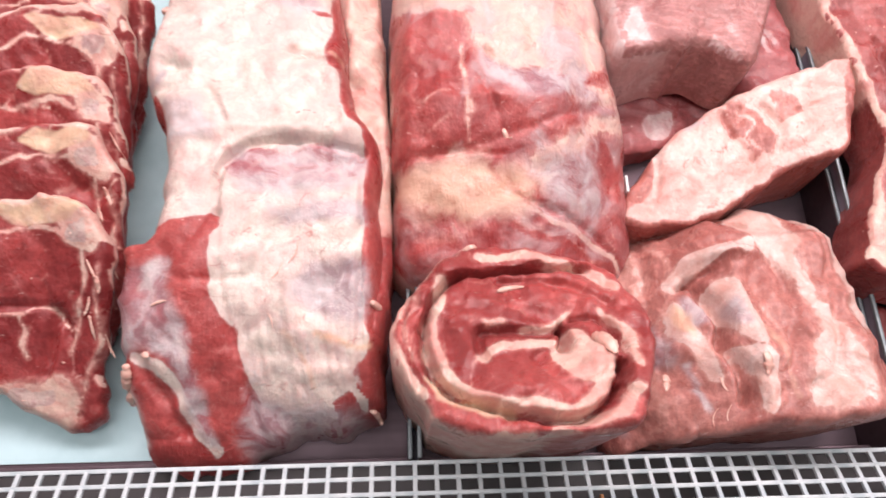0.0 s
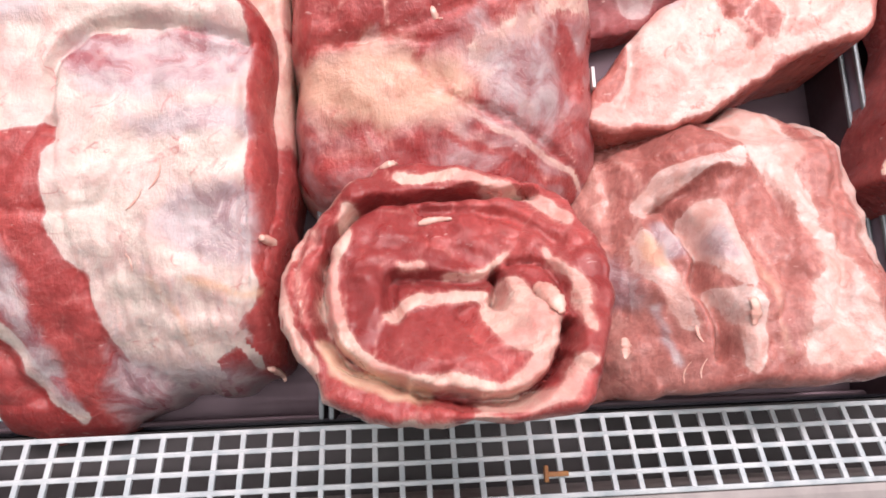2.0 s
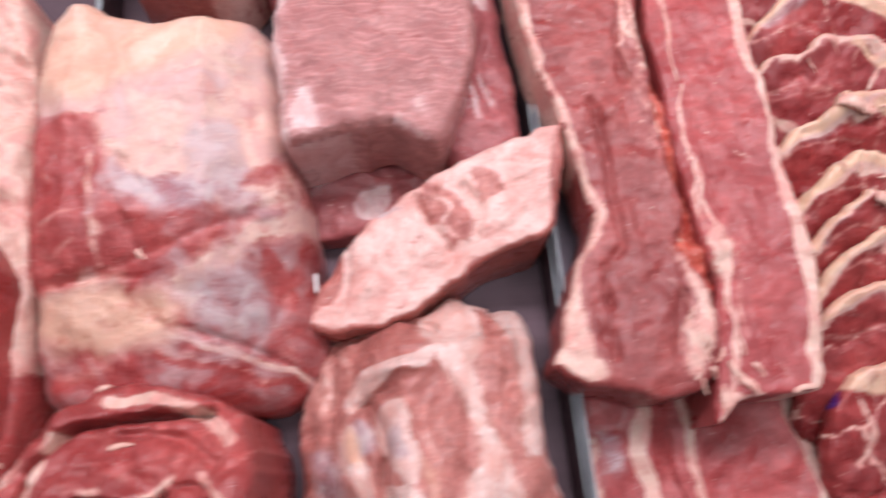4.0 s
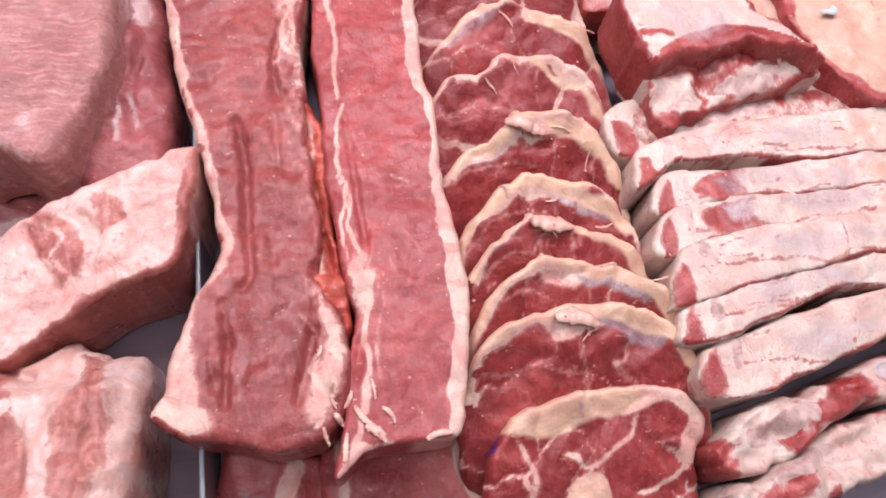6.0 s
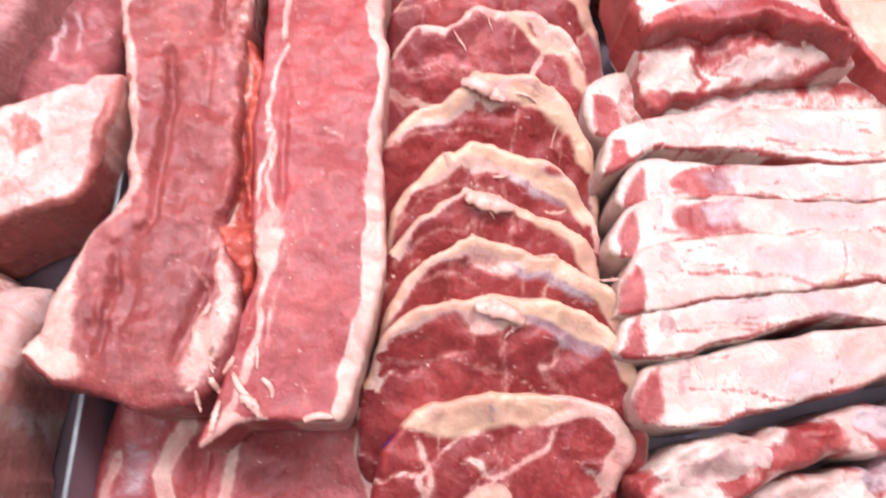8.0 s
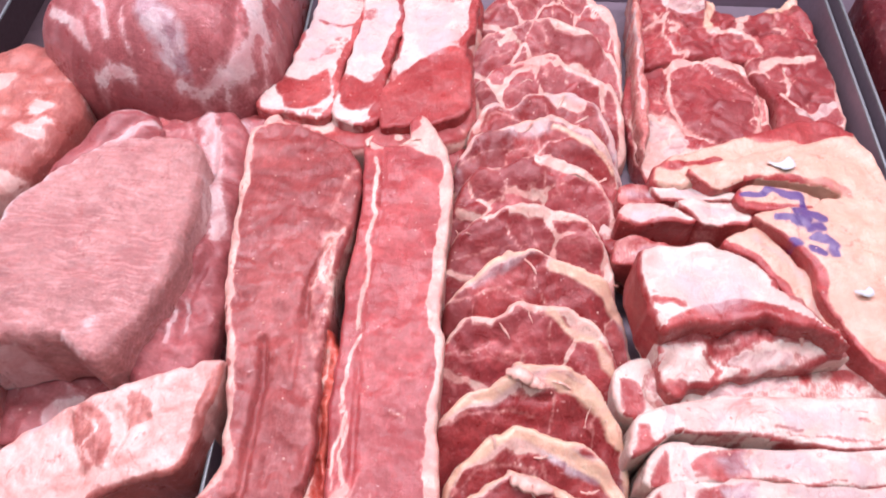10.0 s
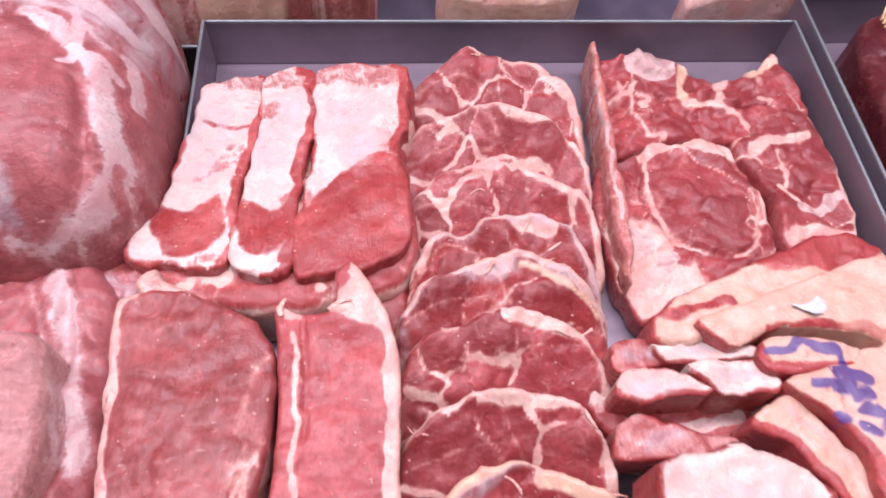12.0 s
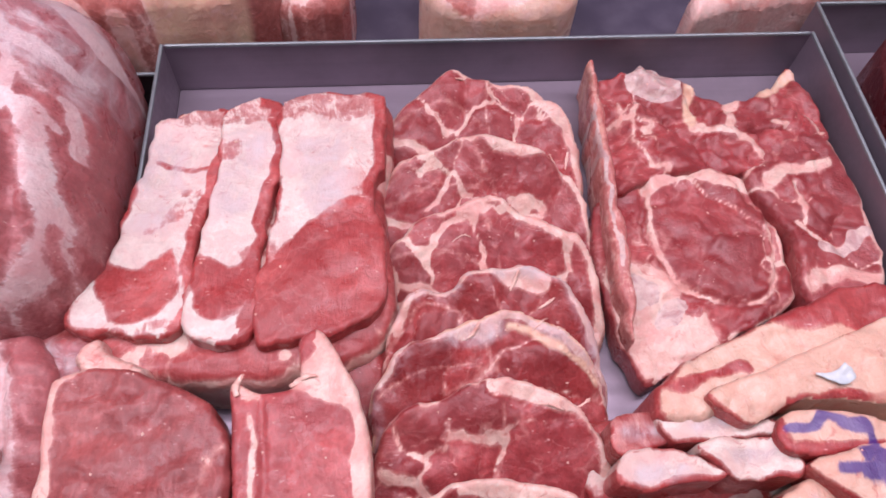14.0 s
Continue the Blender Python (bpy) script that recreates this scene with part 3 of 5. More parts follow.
# ---- meat: tray with rib rack ----
rack = cut("rib_rack", "large beef rib slab with white fat cover and red cut side", "rib slab",
    [(-208, 361), (-199, 409), (-192, 470), (-180, 520), (-105, 525), (-88, 440), (-70, 333), (-60, 309), (-57, 249), (-58, 195), (-57, 160), (-62, 146), (-84, 138), (-108, 137), (-126, 128), (-148, 121), (-189, 121), (-202, 155), (-210, 197), (-208, 247), (-193, 256), (-190, 309)],
    0.128, RIB, edge=0.012, wall=0.62, lump=0.0035, fold=0.003, res=0.0016, seed=3, ragged=0.0028,
    shape=lambda x, y: -4.2 * np.clip(0.245 - y, 0, 1) ** 2 + 0.005 * np.clip((y - 0.29) / 0.02, 0, 1) - 0.25 * np.clip(-0.17 - x, 0, 1),
    layers=[("f", "all", None, 1.0), ("-f", "patch", [(-151, 260), (-153, 235), (-144, 198), (-130, 157), (-120, 108), (-191, 105), (-225, 199), (-217, 250), (-179, 256)], 0, 1.0, 1.5),
            ("-f", "patch", [(-149, 286), (-135, 296), (-109, 300), (-82, 297), (-65, 286), (-81, 279), (-114, 272), (-140, 277)], 0, 0.92, 4), ("s", "patch", [(-149, 288), (-135, 298), (-109, 301), (-82, 299), (-65, 288), (-78, 272), (-114, 268), (-142, 275)], 0, 0.66, 4), ("s", "patch", [(-118, 262), (-90, 266), (-66, 264), (-66, 250), (-92, 250), (-112, 254)], 0, 0.75, 5),
            ("-f", "line", [(-90, 295), (-76, 291), (-66, 284)], 1.4, 0.9, 2), ("-f", "rim", (1, 0.1), 9), ("-f", "patch", [(-68, 310), (-54, 310), (-54, 130), (-66, 130), (-67, 182), (-65, 242)], 0, 1.0, 1.5),
            ("s", "patch", [(-106, 212), (-93, 226), (-66, 229), (-66, 195), (-80, 192)], 0, 0.85, 6), ("s", "patch", [(-136, 160), (-107, 150), (-69, 150), (-62, 120), (-130, 115)], 0, 0.78, 7), ("-f", "patch", [(-128, 152), (-112, 150), (-108, 134), (-124, 132)], 0, 0.75, 4),
            ("s", "patch", [(-209, 217), (-195, 231), (-174, 228), (-165, 190), (-157, 157), (-150, 130), (-166, 140), (-178, 172), (-194, 184), (-210, 175)], 0, 0.68, 4), ("f", "patch", [(-194, 229), (-180, 232), (-178, 216), (-192, 212)], -1, 0.55, 3), ("f", "line", [(-206, 214), (-199, 196), (-204, 182)], 1.6, 0.6, 2), ("f", "line", [(-194, 180), (-178, 166), (-167, 147), (-151, 128)], 3.2, 0.95, 1.5),
            ("f", "line", [(-205, 172), (-199, 150), (-190, 134)], 3, 0.55, 3), ("f", "line", [(-186, 208), (-184, 188)], 0.6, 0.6, 1.5), ("f", "line", [(-172, 212), (-170, 180)], 0.6, 0.5, 1.5), ("y", "line", [(-90, 186), (-76, 180), (-66, 182)], 2.5, 0.7), ("y", "line", [(-112, 190), (-98, 172), (-92, 160)], 2, 0.6), ("f", "line", [(-100, 168), (-84, 160), (-72, 164)], 1.6, 0.95, 2), ("f", "line", [(-109, 160), (-106, 140), (-108, 128)], 1.5, 0.9, 2),
            ("s", "patch", [(-150, 428), (-108, 424), (-92, 402), (-104, 394), (-140, 408)], 0, 0.75, 6), ("s", "line", [(-206, 352), (-196, 346), (-188, 350)], 3, 0.75), ("-f", "patch", [(-204, 338), (-194, 336), (-190, 312), (-198, 300), (-208, 316)], 0, 0.9, 3), ("s", "patch", [(-192, 338), (-168, 330), (-150, 306), (-176, 300), (-190, 312)], 0, 0.6, 7), ("-f", "line", [(-98, 396), (-92, 392)], 1.6, 1.0, 1.2), ("-f", "line", [(-110, 317), (-102, 319), (-94, 315)], 1.0, 0.85, 1.5), ("-f", "line", [(-158, 332), (-150, 322), (-146, 312)], 0.7, 0.8, 1.5), ("y", "line", [(-110, 372), (-90, 364), (-76, 366)], 1.6, 0.6)] + [("s", "line", [(-140 + 5.3 * q, 214 - 13 * (q % 4)), (-138 + 5.1 * q, 190 - 13 * (q % 4)), (-134 + 4.8 * q, 168 - 9 * (q % 3))], 0.7, 0.5 + 0.08 * (q % 3), 1.5) for q in range(14)] + [("-f", "line", [(-204 + 9 * q, 250 - 3 * (q % 3)), (-198 + 9 * q, 246 - 3 * (q % 3))], 0.3, 0.5, 1) for q in range(5)],
    grooves=[([(-151, 258), (-150, 284), (-134, 300), (-105, 303), (-66, 296)], 1.8, 0.005), ([(-194, 178), (-180, 160), (-168, 138)], 3, 0.005), ([(-150, 258), (-146, 215), (-134, 165), (-124, 130)], 1.6, 0.0025), ([(-114, 368), (-92, 360), (-74, 364)], 2, 0.004), ([(-160, 338), (-148, 314)], 1.5, 0.003), ([(-68, 300), (-68, 240), (-69, 180), (-67, 140)], 1.4, 0.003), ([(-190, 360), (-176, 354)], 3, 0.004), ([(-140, 250), (-139, 225)], 0.8, 0.0015)] + [([(-136 + 7.5 * q, 232 - 17 * (q % 3)), (-134 + 7.3 * q, 200 - 12 * (q % 3)), (-128 + 7 * q, 160 - 8 * (q % 2))], 0.9, 0.0012) for q in range(10)],
    rises=[(-110, 309, 45, 5, 0.004), (-90, 168, 20, 5, 0.003), (-172, 152, 6, 6, 0.003), (-200, 395, 8, 20, 0.004), (-140, 268, 14, 6, 0.002)])
shreds(rack, [(-200, 176, 260, 13, 6), (-201, 163, 230, 6, 5), (-189, 181, 320, 4, 4), (-64, 150, -30, 9, 3), (-62, 206, 10, 6, 5), (-184, 205, 20, 9, 2), (-112, 228, 250, 12, 1), (-104, 240, 265, 14, 0.8), (-120, 200, 300, 8, 0.8), (-196, 402, 100, 9, 5), (-193, 412, 60, 9, 6)], 1)

cut("rib_underside", "pink fatty edge under the rib slab, pressed to its tray", "rib slab",
    [(-96, 500), (-66, 500), (-56, 420), (-54, 350), (-50, 301), (-52, 230), (-58, 185), (-70, 165), (-84, 215), (-84, 380)], 0.104, BEEF, edge=0.008, wall=0.8, lump=0.006, lump_scale=60, fold=0.004, seed=35, layers=[("f", "patch", [(-100, 510), (-50, 510), (-48, 330), (-84, 330)], 0, 0.9, 8), ("f", "line", [(-58, 330), (-56, 270)], 2), ("f", "noise", 50.0, 0.45, 0.8)])

LEFT_STEAKS = [(-255, 470), (-262, 432), (-262, 402), (-258, 356), (-254, 318), (-252, 270)]
FRONT = [(-345, 238), (-295, 260), (-250, 270), (-222, 262), (-212, 236), (-222, 190), (-224, 160), (-236, 146), (-255, 152), (-290, 172), (-345, 188)]
for k, (sx, sy) in enumerate(LEFT_STEAKS):
    r = random.Random(20 + k)
    steak = cut("rib_steak", "red beef rib steak with thick cream fat rim, leaning", "steak",
        FRONT if k == 5 else [(sx - 85, sy - 20), (sx - 45, sy - 6), (sx, sy), (sx + 30, sy - 6), (sx + 40, sy - 40), (sx + 36, sy - 75), (sx + 24, sy - 120), (sx - 20, sy - 128), (sx - 90, sy - 118), (sx - 120, sy - 70)],
        0.096, STEAK, thick=0.016, slope=(0, 0.62), edge=0.004, res=0.0018, seed=40 + k, lump=0.003, group="rib steaks in a row", ragged=0.0028, cells=(55, 0.3, 0.8),
        layers=[("f", "rim", (-0.2, 1), 5), ("y", "patch", [(sx - 20, sy - 9), (sx + 8, sy - 5), (sx + 26, sy - 12), (sx + 10, sy - 17), (sx - 8, sy - 17)], 0, 0.95, 1.5), ("f", "line", [(sx - 80, sy - 44), (sx - 40, sy - 24), (sx, sy - 19), (sx + 16, sy - 24)], 1.0, 0.95, 1.5), ("f", "patch", [(sx + 12, sy - 14), (sx + 30, sy - 12), (sx + 34, sy - 32), (sx + 18, sy - 30)], 0, 0.9, 3), ("b", "patch", [(sx + 15, sy - 18), (sx + 27, sy - 17), (sx + 27, sy - 29), (sx + 16, sy - 28)], -1, 0.8, 3),
                ("f", "line", [(sx + 24, sy - 34), (sx + 22, sy - 60), (sx + 12, sy - 84)], 1.6, 0.8, 3), ("f", "line", [(sx + 34, sy - 40), (sx + 30, sy - 80), (sx + 20, sy - 104)], 1.4, 0.75, 3), ("f", "line", [(sx - 70, sy - 62), (sx - 20, sy - 60), (sx + 2, sy - 56), (sx + 14, sy - 70)], 0.9, 0.9, 1.5), ("f", "line", [(sx - 16, sy - 60), (sx - 10, sy - 84)], 1.6, 0.8, 2),
                ("f", "patch", [(sx - 70, sy - 104), (sx - 24, sy - 98), (sx + 4, sy - 96), (sx + 18, sy - 106), (sx + 4, sy - 126), (sx - 24, sy - 128), (sx - 40, sy - 114)], 0, 0.75, 4), ("b", "patch", [(sx - 26, sy - 102), (sx - 2, sy - 102), (sx - 2, sy - 111), (sx - 24, sy - 112)], -1, 0.9, 2)],
        grooves=[([(sx - 60, sy - 62), (sx, sy - 57), (sx + 12, sy - 72)], 1.5, 0.004), ([(sx + 6, sy - 60), (sx - 4, sy - 92)], 2.5, 0.006)])
    if k > 2:
        shreds(steak, [(sx + 30 + r.uniform(-6, 4), sy - 36 - 9 * q, r.uniform(240, 300), r.uniform(8, 14), r.uniform(1, 2.4)) for q in range(5)], 30 + k)

# ---- meat: tray with flank, roll, bone-in cuts ----
flank = cut("flank_slab", "long red beef flank slab with bluish membrane and yellow fat", "flank",
    [(-48, 455), (-24, 476), (26, 462), (75, 464), (98, 450), (101, 410), (103, 374), (107, 335), (109, 292), (110, 250), (89, 228), (37, 222), (-18, 225), (-50, 240), (-52, 300), (-52, 384)],
    0.138, BEEF, edge=0.016, wall=0.42, lump=0.003, fold=0.002, res=0.0016, seed=61,
    shape=lambda x, y: -0.42 * np.clip(0.33 - y, 0, 1) - 0.7 * np.clip(x - 0.055, 0, 1) - 0.4 * np.clip(-0.02 - x, 0, 1),
    layers=[("s", "all", None, 0.36), ("-s", "patch", [(-56, 365), (-33, 391), (3, 391), (-2, 355), (-9, 342), (-6, 303), (-28, 297), (-56, 305)], 0, 1.0, 3), ("-s", "patch", [(-6, 340), (11, 336), (34, 322), (44, 314), (19, 297), (-8, 299)], 0, 0.95, 5), ("-s", "patch", [(68, 392), (90, 384), (86, 334), (62, 346), (50, 330), (70, 326)], 0, 0.7, 5), ("-s", "patch", [(80, 312), (98, 304), (98, 280), (81, 284)], 0, 0.9, 3),
            ("f", "patch", [(3, 396), (62, 398), (90, 396), (96, 372), (66, 350), (34, 346), (16, 352), (2, 362)], 0, 0.82, 10), ("s", "patch", [(40, 380), (72, 392), (78, 350), (96, 340), (90, 322), (60, 326), (44, 340)], 0, 0.62, 9), ("f", "patch", [(60, 344), (80, 352), (104, 372), (106, 340), (80, 326), (56, 326)], 0, 0.5, 8), ("f", "patch", [(-34, 462), (34, 466), (104, 450), (104, 402), (74, 390), (40, 392), (4, 392), (-34, 396), (-48, 420)], 0, 1.0, 4), ("y", "patch", [(-46, 466), (70, 466), (64, 430), (20, 408), (-36, 402)], 0, 0.6, 8), ("s", "patch", [(4, 366), (30, 352), (66, 350), (60, 328), (34, 326), (8, 344)], 0, 0.74, 7),
            ("y", "patch", [(-51, 296), (-28, 300), (20, 297), (44, 284), (30, 264), (-4, 251), (-16, 254), (-44, 268)], 0, 0.6, 11), ("f", "line", [(-44, 290), (-10, 284), (20, 268)], 5, 0.5, 6), ("f", "patch", [(36, 300), (70, 318), (80, 330), (110, 352), (112, 330), (82, 312), (60, 292), (40, 284)], 0, 0.6, 6), ("s", "patch", [(30, 292), (70, 306), (84, 296), (96, 276), (70, 262), (44, 270)], 0, 0.58, 8), ("-s", "patch", [(-48, 252), (20, 246), (60, 246), (100, 256), (112, 232), (-50, 224)], 0, 0.6, 7), ("f", "line", [(-46, 262), (-20, 250), (6, 254)], 3, 0.45, 5),
            ("f", "line", [(-6, 366), (-8, 340), (-2, 320), (-2, 304)], 1.0, 0.8, 2), ("f", "line", [(-46, 342), (-30, 330), (-16, 332)], 0.7, 0.7, 2), ("f", "line", [(-40, 320), (-24, 312), (-10, 316)], 0.7, 0.6, 2), ("f", "line", [(-30, 380), (-14, 362)], 0.6, 0.5, 2), ("f", "line", [(-44, 368), (-28, 352)], 0.6, 0.5, 2), ("f", "line", [(78, 276), (88, 270), (94, 258)], 0.7, 0.7, 1.5), ("f", "line", [(84, 262), (92, 250)], 0.7, 0.7, 1.5), ("f", "rim", (-1, 0.1), 2), ("f", "line", [(22, 270), (44, 264), (72, 254), (100, 240)], 1.6, 0.95, 2), ("f", "line", [(18, 262), (50, 254), (80, 242)], 0.6, 0.7, 2), ("-s", "line", [(24, 258), (58, 248), (96, 236)], 4, 0.9, 3)],
    grooves=[([(26, 273), (46, 267), (74, 257), (104, 242)], 1.4, 0.004), ([(8, 366), (15, 356), (22, 345)], 0.9, 0.004), ([(4, 346), (12, 328), (20, 307)], 1.0, 0.004), ([(-51, 298), (-8, 301), (40, 314), (70, 326), (110, 350)], 2.5, 0.002), ([(66, 310), (70, 284)], 1, 0.0015), ([(-28, 297), (-6, 300), (18, 297)], 1, 0.002)])
shreds(flank, [(18, 312, 290, 8, 3), (-6, 300, 200, 12, 0.8)], 2)

SPIRAL_IN = [(57, 220), (25, 222), (-8, 220), (-24, 210), (-33, 191), (-33, 168), (-25, 150), (-8, 139), (14, 132), (40, 131), (56, 142), (62, 158)]
roll = cut("rolled_roast", "rolled red beef flank standing on end, white fat spiral showing", "meat roll",
    [(-7, 244), (28, 238), (61, 226), (81, 203), (86, 180), (76, 149), (66, 128), (40, 123), (9, 121.5), (-13, 123), (-33, 136), (-45, 157), (-51, 176), (-49, 197), (-35, 219), (-19, 233)],
    0.150, BEEF, edge=0.006, wall=0.9, lump=0.004, lump_scale=55, fold=0.002, res=0.0013, seed=81, ragged=0.0022, slope=(0.15, -0.60),
    layers=[("f", "rim", (-1, -0.5), 2.2, 0.75), ("f", "line", [(-10, 242), (-29, 223), (-45, 205), (-49, 181), (-45, 160), (-36, 143)], 2.6), ("f", "line", [(-21, 215), (-29, 193), (-29, 170), (-22, 153), (-9, 142), (10, 137), (35, 136), (50, 145), (58, 158)], 3.4),
            ("f", "line", [(-2, 166), (11, 172), (25, 173), (33, 167)], 2.6), ("f", "patch", [(28, 163), (36, 172), (43, 179), (51, 174), (60, 160), (55, 150), (45, 147), (34, 154)], 0), ("f", "line", [(62, 189), (71, 171), (70, 157)], 1.8),
            ("f", "line", [(0, 232), (20, 229), (32, 228), (57, 219), (70, 205)], 3.2), ("y", "line", [(-32, 154), (-23, 142), (-8, 135), (8, 132)], 3.5, 0.9), ("f", "line", [(28, 129), (52, 132), (64, 143)], 3), ("f", "line", [(2, 186), (12, 187)], 1.2), ("f", "line", [(20, 184), (34, 184), (44, 190)], 1.4), ("f", "line", [(-38, 205), (-42, 185), (-39, 165)], 1.2, 0.7)],
    grooves=[(SPIRAL_IN, 2.2, 0.020), ([(-22, 233), (-36, 218), (-44, 196), (-44, 172), (-36, 150)], 1.4, 0.006), ([(-2, 165), (-5, 174), (-2, 182), (15, 180), (27, 178), (38, 181)], 2.2, 0.009), ([(39, 182), (39, 174), (36, 169)], 2.2, 0.018), ([(44, 186), (58, 184), (65, 172), (64, 158)], 1.8, 0.008), ([(10, 214), (30, 212), (50, 206), (64, 194)], 2.5, 0.006)],
    rises=[(10, 198, 30, 8, 0.004), (46, 160, 12, 12, 0.004), (-20, 225, 12, 12, 0.006), (14, 178, 34, 30, -0.007)], cells=(30, 0.15, 0.6))

shreds(roll, [(52, 174, -50, 14, 7), (84, 152, 270, 8, 4), (-8, 240, 10, 8, 3), (8, 207, 10, 14, 3)], 3)

cut("leg_cut", "pink bone-in meat chunk with streaky pale fat", "leg cut",
    [(101, 274), (110, 296), (128, 318), (152, 336), (178, 352), (213, 367), (244, 375), (261, 377), (265, 372), (262, 350), (257, 328), (253, 314), (246, 309), (232, 305), (212, 299), (188, 285), (161, 271), (138, 268), (118, 267)], 0.098, VEAL, edge=0.004, wall=0.93, lump=0.003, lump_scale=45, fold=0.003, res=0.0016, seed=91, slope=(0.18, 0.05), ragged=0.0020,
    layers=[("f", "all", None, 0.62), ("f", "patch", [(112, 282), (128, 314), (150, 334), (166, 300), (165, 281), (123, 268)], 0, 1.0, 4), ("-f", "patch", [(96, 284), (118, 314), (126, 308), (116, 284)], 0, 1.0, 2), ("-f", "patch", [(170, 342), (185, 350), (199, 340), (206, 326), (192, 304), (186, 318), (178, 322)], 0, 0.75, 3), ("f", "line", [(184, 344), (192, 334), (188, 322), (194, 312)], 1.2, 0.9, 2), ("-f", "patch", [(206, 356), (222, 350), (226, 332), (212, 330)], 0, 0.7, 4), ("f", "line", [(204, 362), (230, 370), (252, 360)], 6, 0.95), ("f", "line", [(214, 330), (238, 340), (252, 350)], 4, 0.9),
            ("-f", "line", [(222, 340), (240, 346)], 0.6, 0.7, 1.5), ("-f", "rim", (0.4, -1), 5), ("-f", "line", [(176, 314), (180, 290)], 2, 0.6, 3), ("s", "line", [(150, 332), (160, 336)], 3, 0.6)],
    grooves=[([(172, 342), (180, 322), (190, 306)], 2, 0.004), ([(202, 346), (210, 330), (206, 314)], 2, 0.004), ([(222, 340), (242, 346)], 1, 0.002), ([(128, 314), (126, 290), (120, 276)], 2, 0.003)], rises=[(140, 300, 14, 16, 0.003), (188, 330, 8, 10, 0.003)])

joint = cut("bone_in_joint", "pinkish bone-in joint with ragged pale fat round the bone", "meat joint",
    [(97, 238), (104, 262), (112, 268), (130, 270), (150, 278), (172, 272), (186, 284), (198, 280), (212, 272), (226, 273), (233, 260), (231, 231), (230, 190), (235, 152), (229, 137), (190, 132), (149, 130), (111, 127), (79, 125), (83, 157), (93, 182), (90, 211)], 0.112, JOINT, edge=0.006, wall=0.88, lump=0.004, lump_scale=50, fold=0.003, res=0.0014, seed=101, slope=(0.10, -0.25), ragged=0.0020,
    shape=lambda x, y: -0.8 * np.clip(0.155 - x, 0, 1) - 0.9 * np.clip(y - 0.25, 0, 1) - 0.9 * np.clip(x - 0.212, 0, 1) - 8.0 * np.clip(0.16 - y, 0, 1) ** 2,
    layers=[("f", "patch", [(168, 270), (190, 286), (206, 262), (200, 230), (204, 200), (214, 160), (204, 140), (176, 146), (194, 190), (186, 222), (176, 240)], 0, 0.78, 5), ("f", "patch", [(212, 276), (234, 278), (244, 258), (230, 218), (226, 190), (214, 182), (216, 214), (218, 244)], 0, 0.75, 5), ("f", "line", [(123, 224), (134, 232), (149, 237), (172, 242)], 4.5, 1.0, 2), ("f", "patch", [(141, 219), (156, 219), (162, 196), (155, 177), (147, 190), (140, 206)], 0, 1.0, 2.5), ("f", "patch", [(144, 178), (160, 170), (158, 141), (150, 140), (149, 160)], 0, 0.95, 2.5), ("f", "patch", [(120, 214), (129, 204), (137, 180), (140, 160), (132, 160), (126, 174), (117, 193)], 0, 0.9, 3), ("y", "patch", [(120, 212), (130, 202), (132, 186), (122, 192)], 0, 0.75, 3),
            ("s", "patch", [(124, 216), (136, 212), (140, 196), (128, 194)], 0, 0.8, 3), ("s", "patch", [(148, 206), (157, 206), (156, 190), (148, 192)], 0, 0.7, 3), ("f", "patch", [(102, 258), (112, 256), (114, 226), (104, 218), (98, 238)], 0, 0.45, 5), ("f", "line", [(116, 264), (124, 240), (118, 214), (110, 190)], 2, 0.55, 4), ("s", "patch", [(100, 200), (116, 196), (118, 172), (104, 168)], 0, 0.72, 5), ("s", "line", [(122, 168), (126, 144)], 2.5, 0.7), ("f", "line", [(106, 176), (110, 150), (104, 134)], 2, 0.5, 4), ("y", "line", [(162, 190), (168, 166), (172, 150)], 3, 0.5, 4), ("f", "line", [(168, 200), (172, 180)], 1.5, 0.6), ("f", "rim", (0, 1), 4, 0.6), ("s", "line", [(88, 160), (92, 136)], 3, 0.6)],
    grooves=[([(134, 224), (140, 208), (143, 192), (140, 178), (146, 164), (146, 146)], 3, 0.013), ([(128, 220), (146, 228)], 2, 0.006), ([(115, 258), (112, 215), (106, 175)], 3, 0.003), ([(178, 240), (184, 205), (168, 160)], 3, 0.003), ([(210, 272), (212, 225), (196, 165)], 2.5, 0.003), ([(160, 270), (176, 262)], 2, 0.006), ([(116, 200), (112, 170)], 1.5, 0.002)],
    rises=[(152, 204, 8, 14, 0.006), (124, 196, 6, 16, 0.005), (150, 238, 22, 6, 0.007), (190, 272, 10, 8, 0.006), (150, 165, 6, 10, 0.004), (112, 262, 6, 6, 0.004)])
shreds(joint, [(154, 170, 280, 12, 5), (136, 160, 270, 8, 1.5), (130, 134, 90, 10, 0.8), (136, 136, 85, 9, 0.8), (140, 272, 10, 10, 4), (118, 268, 20, 8, 4), (150, 278, -10, 12, 3)], 4)

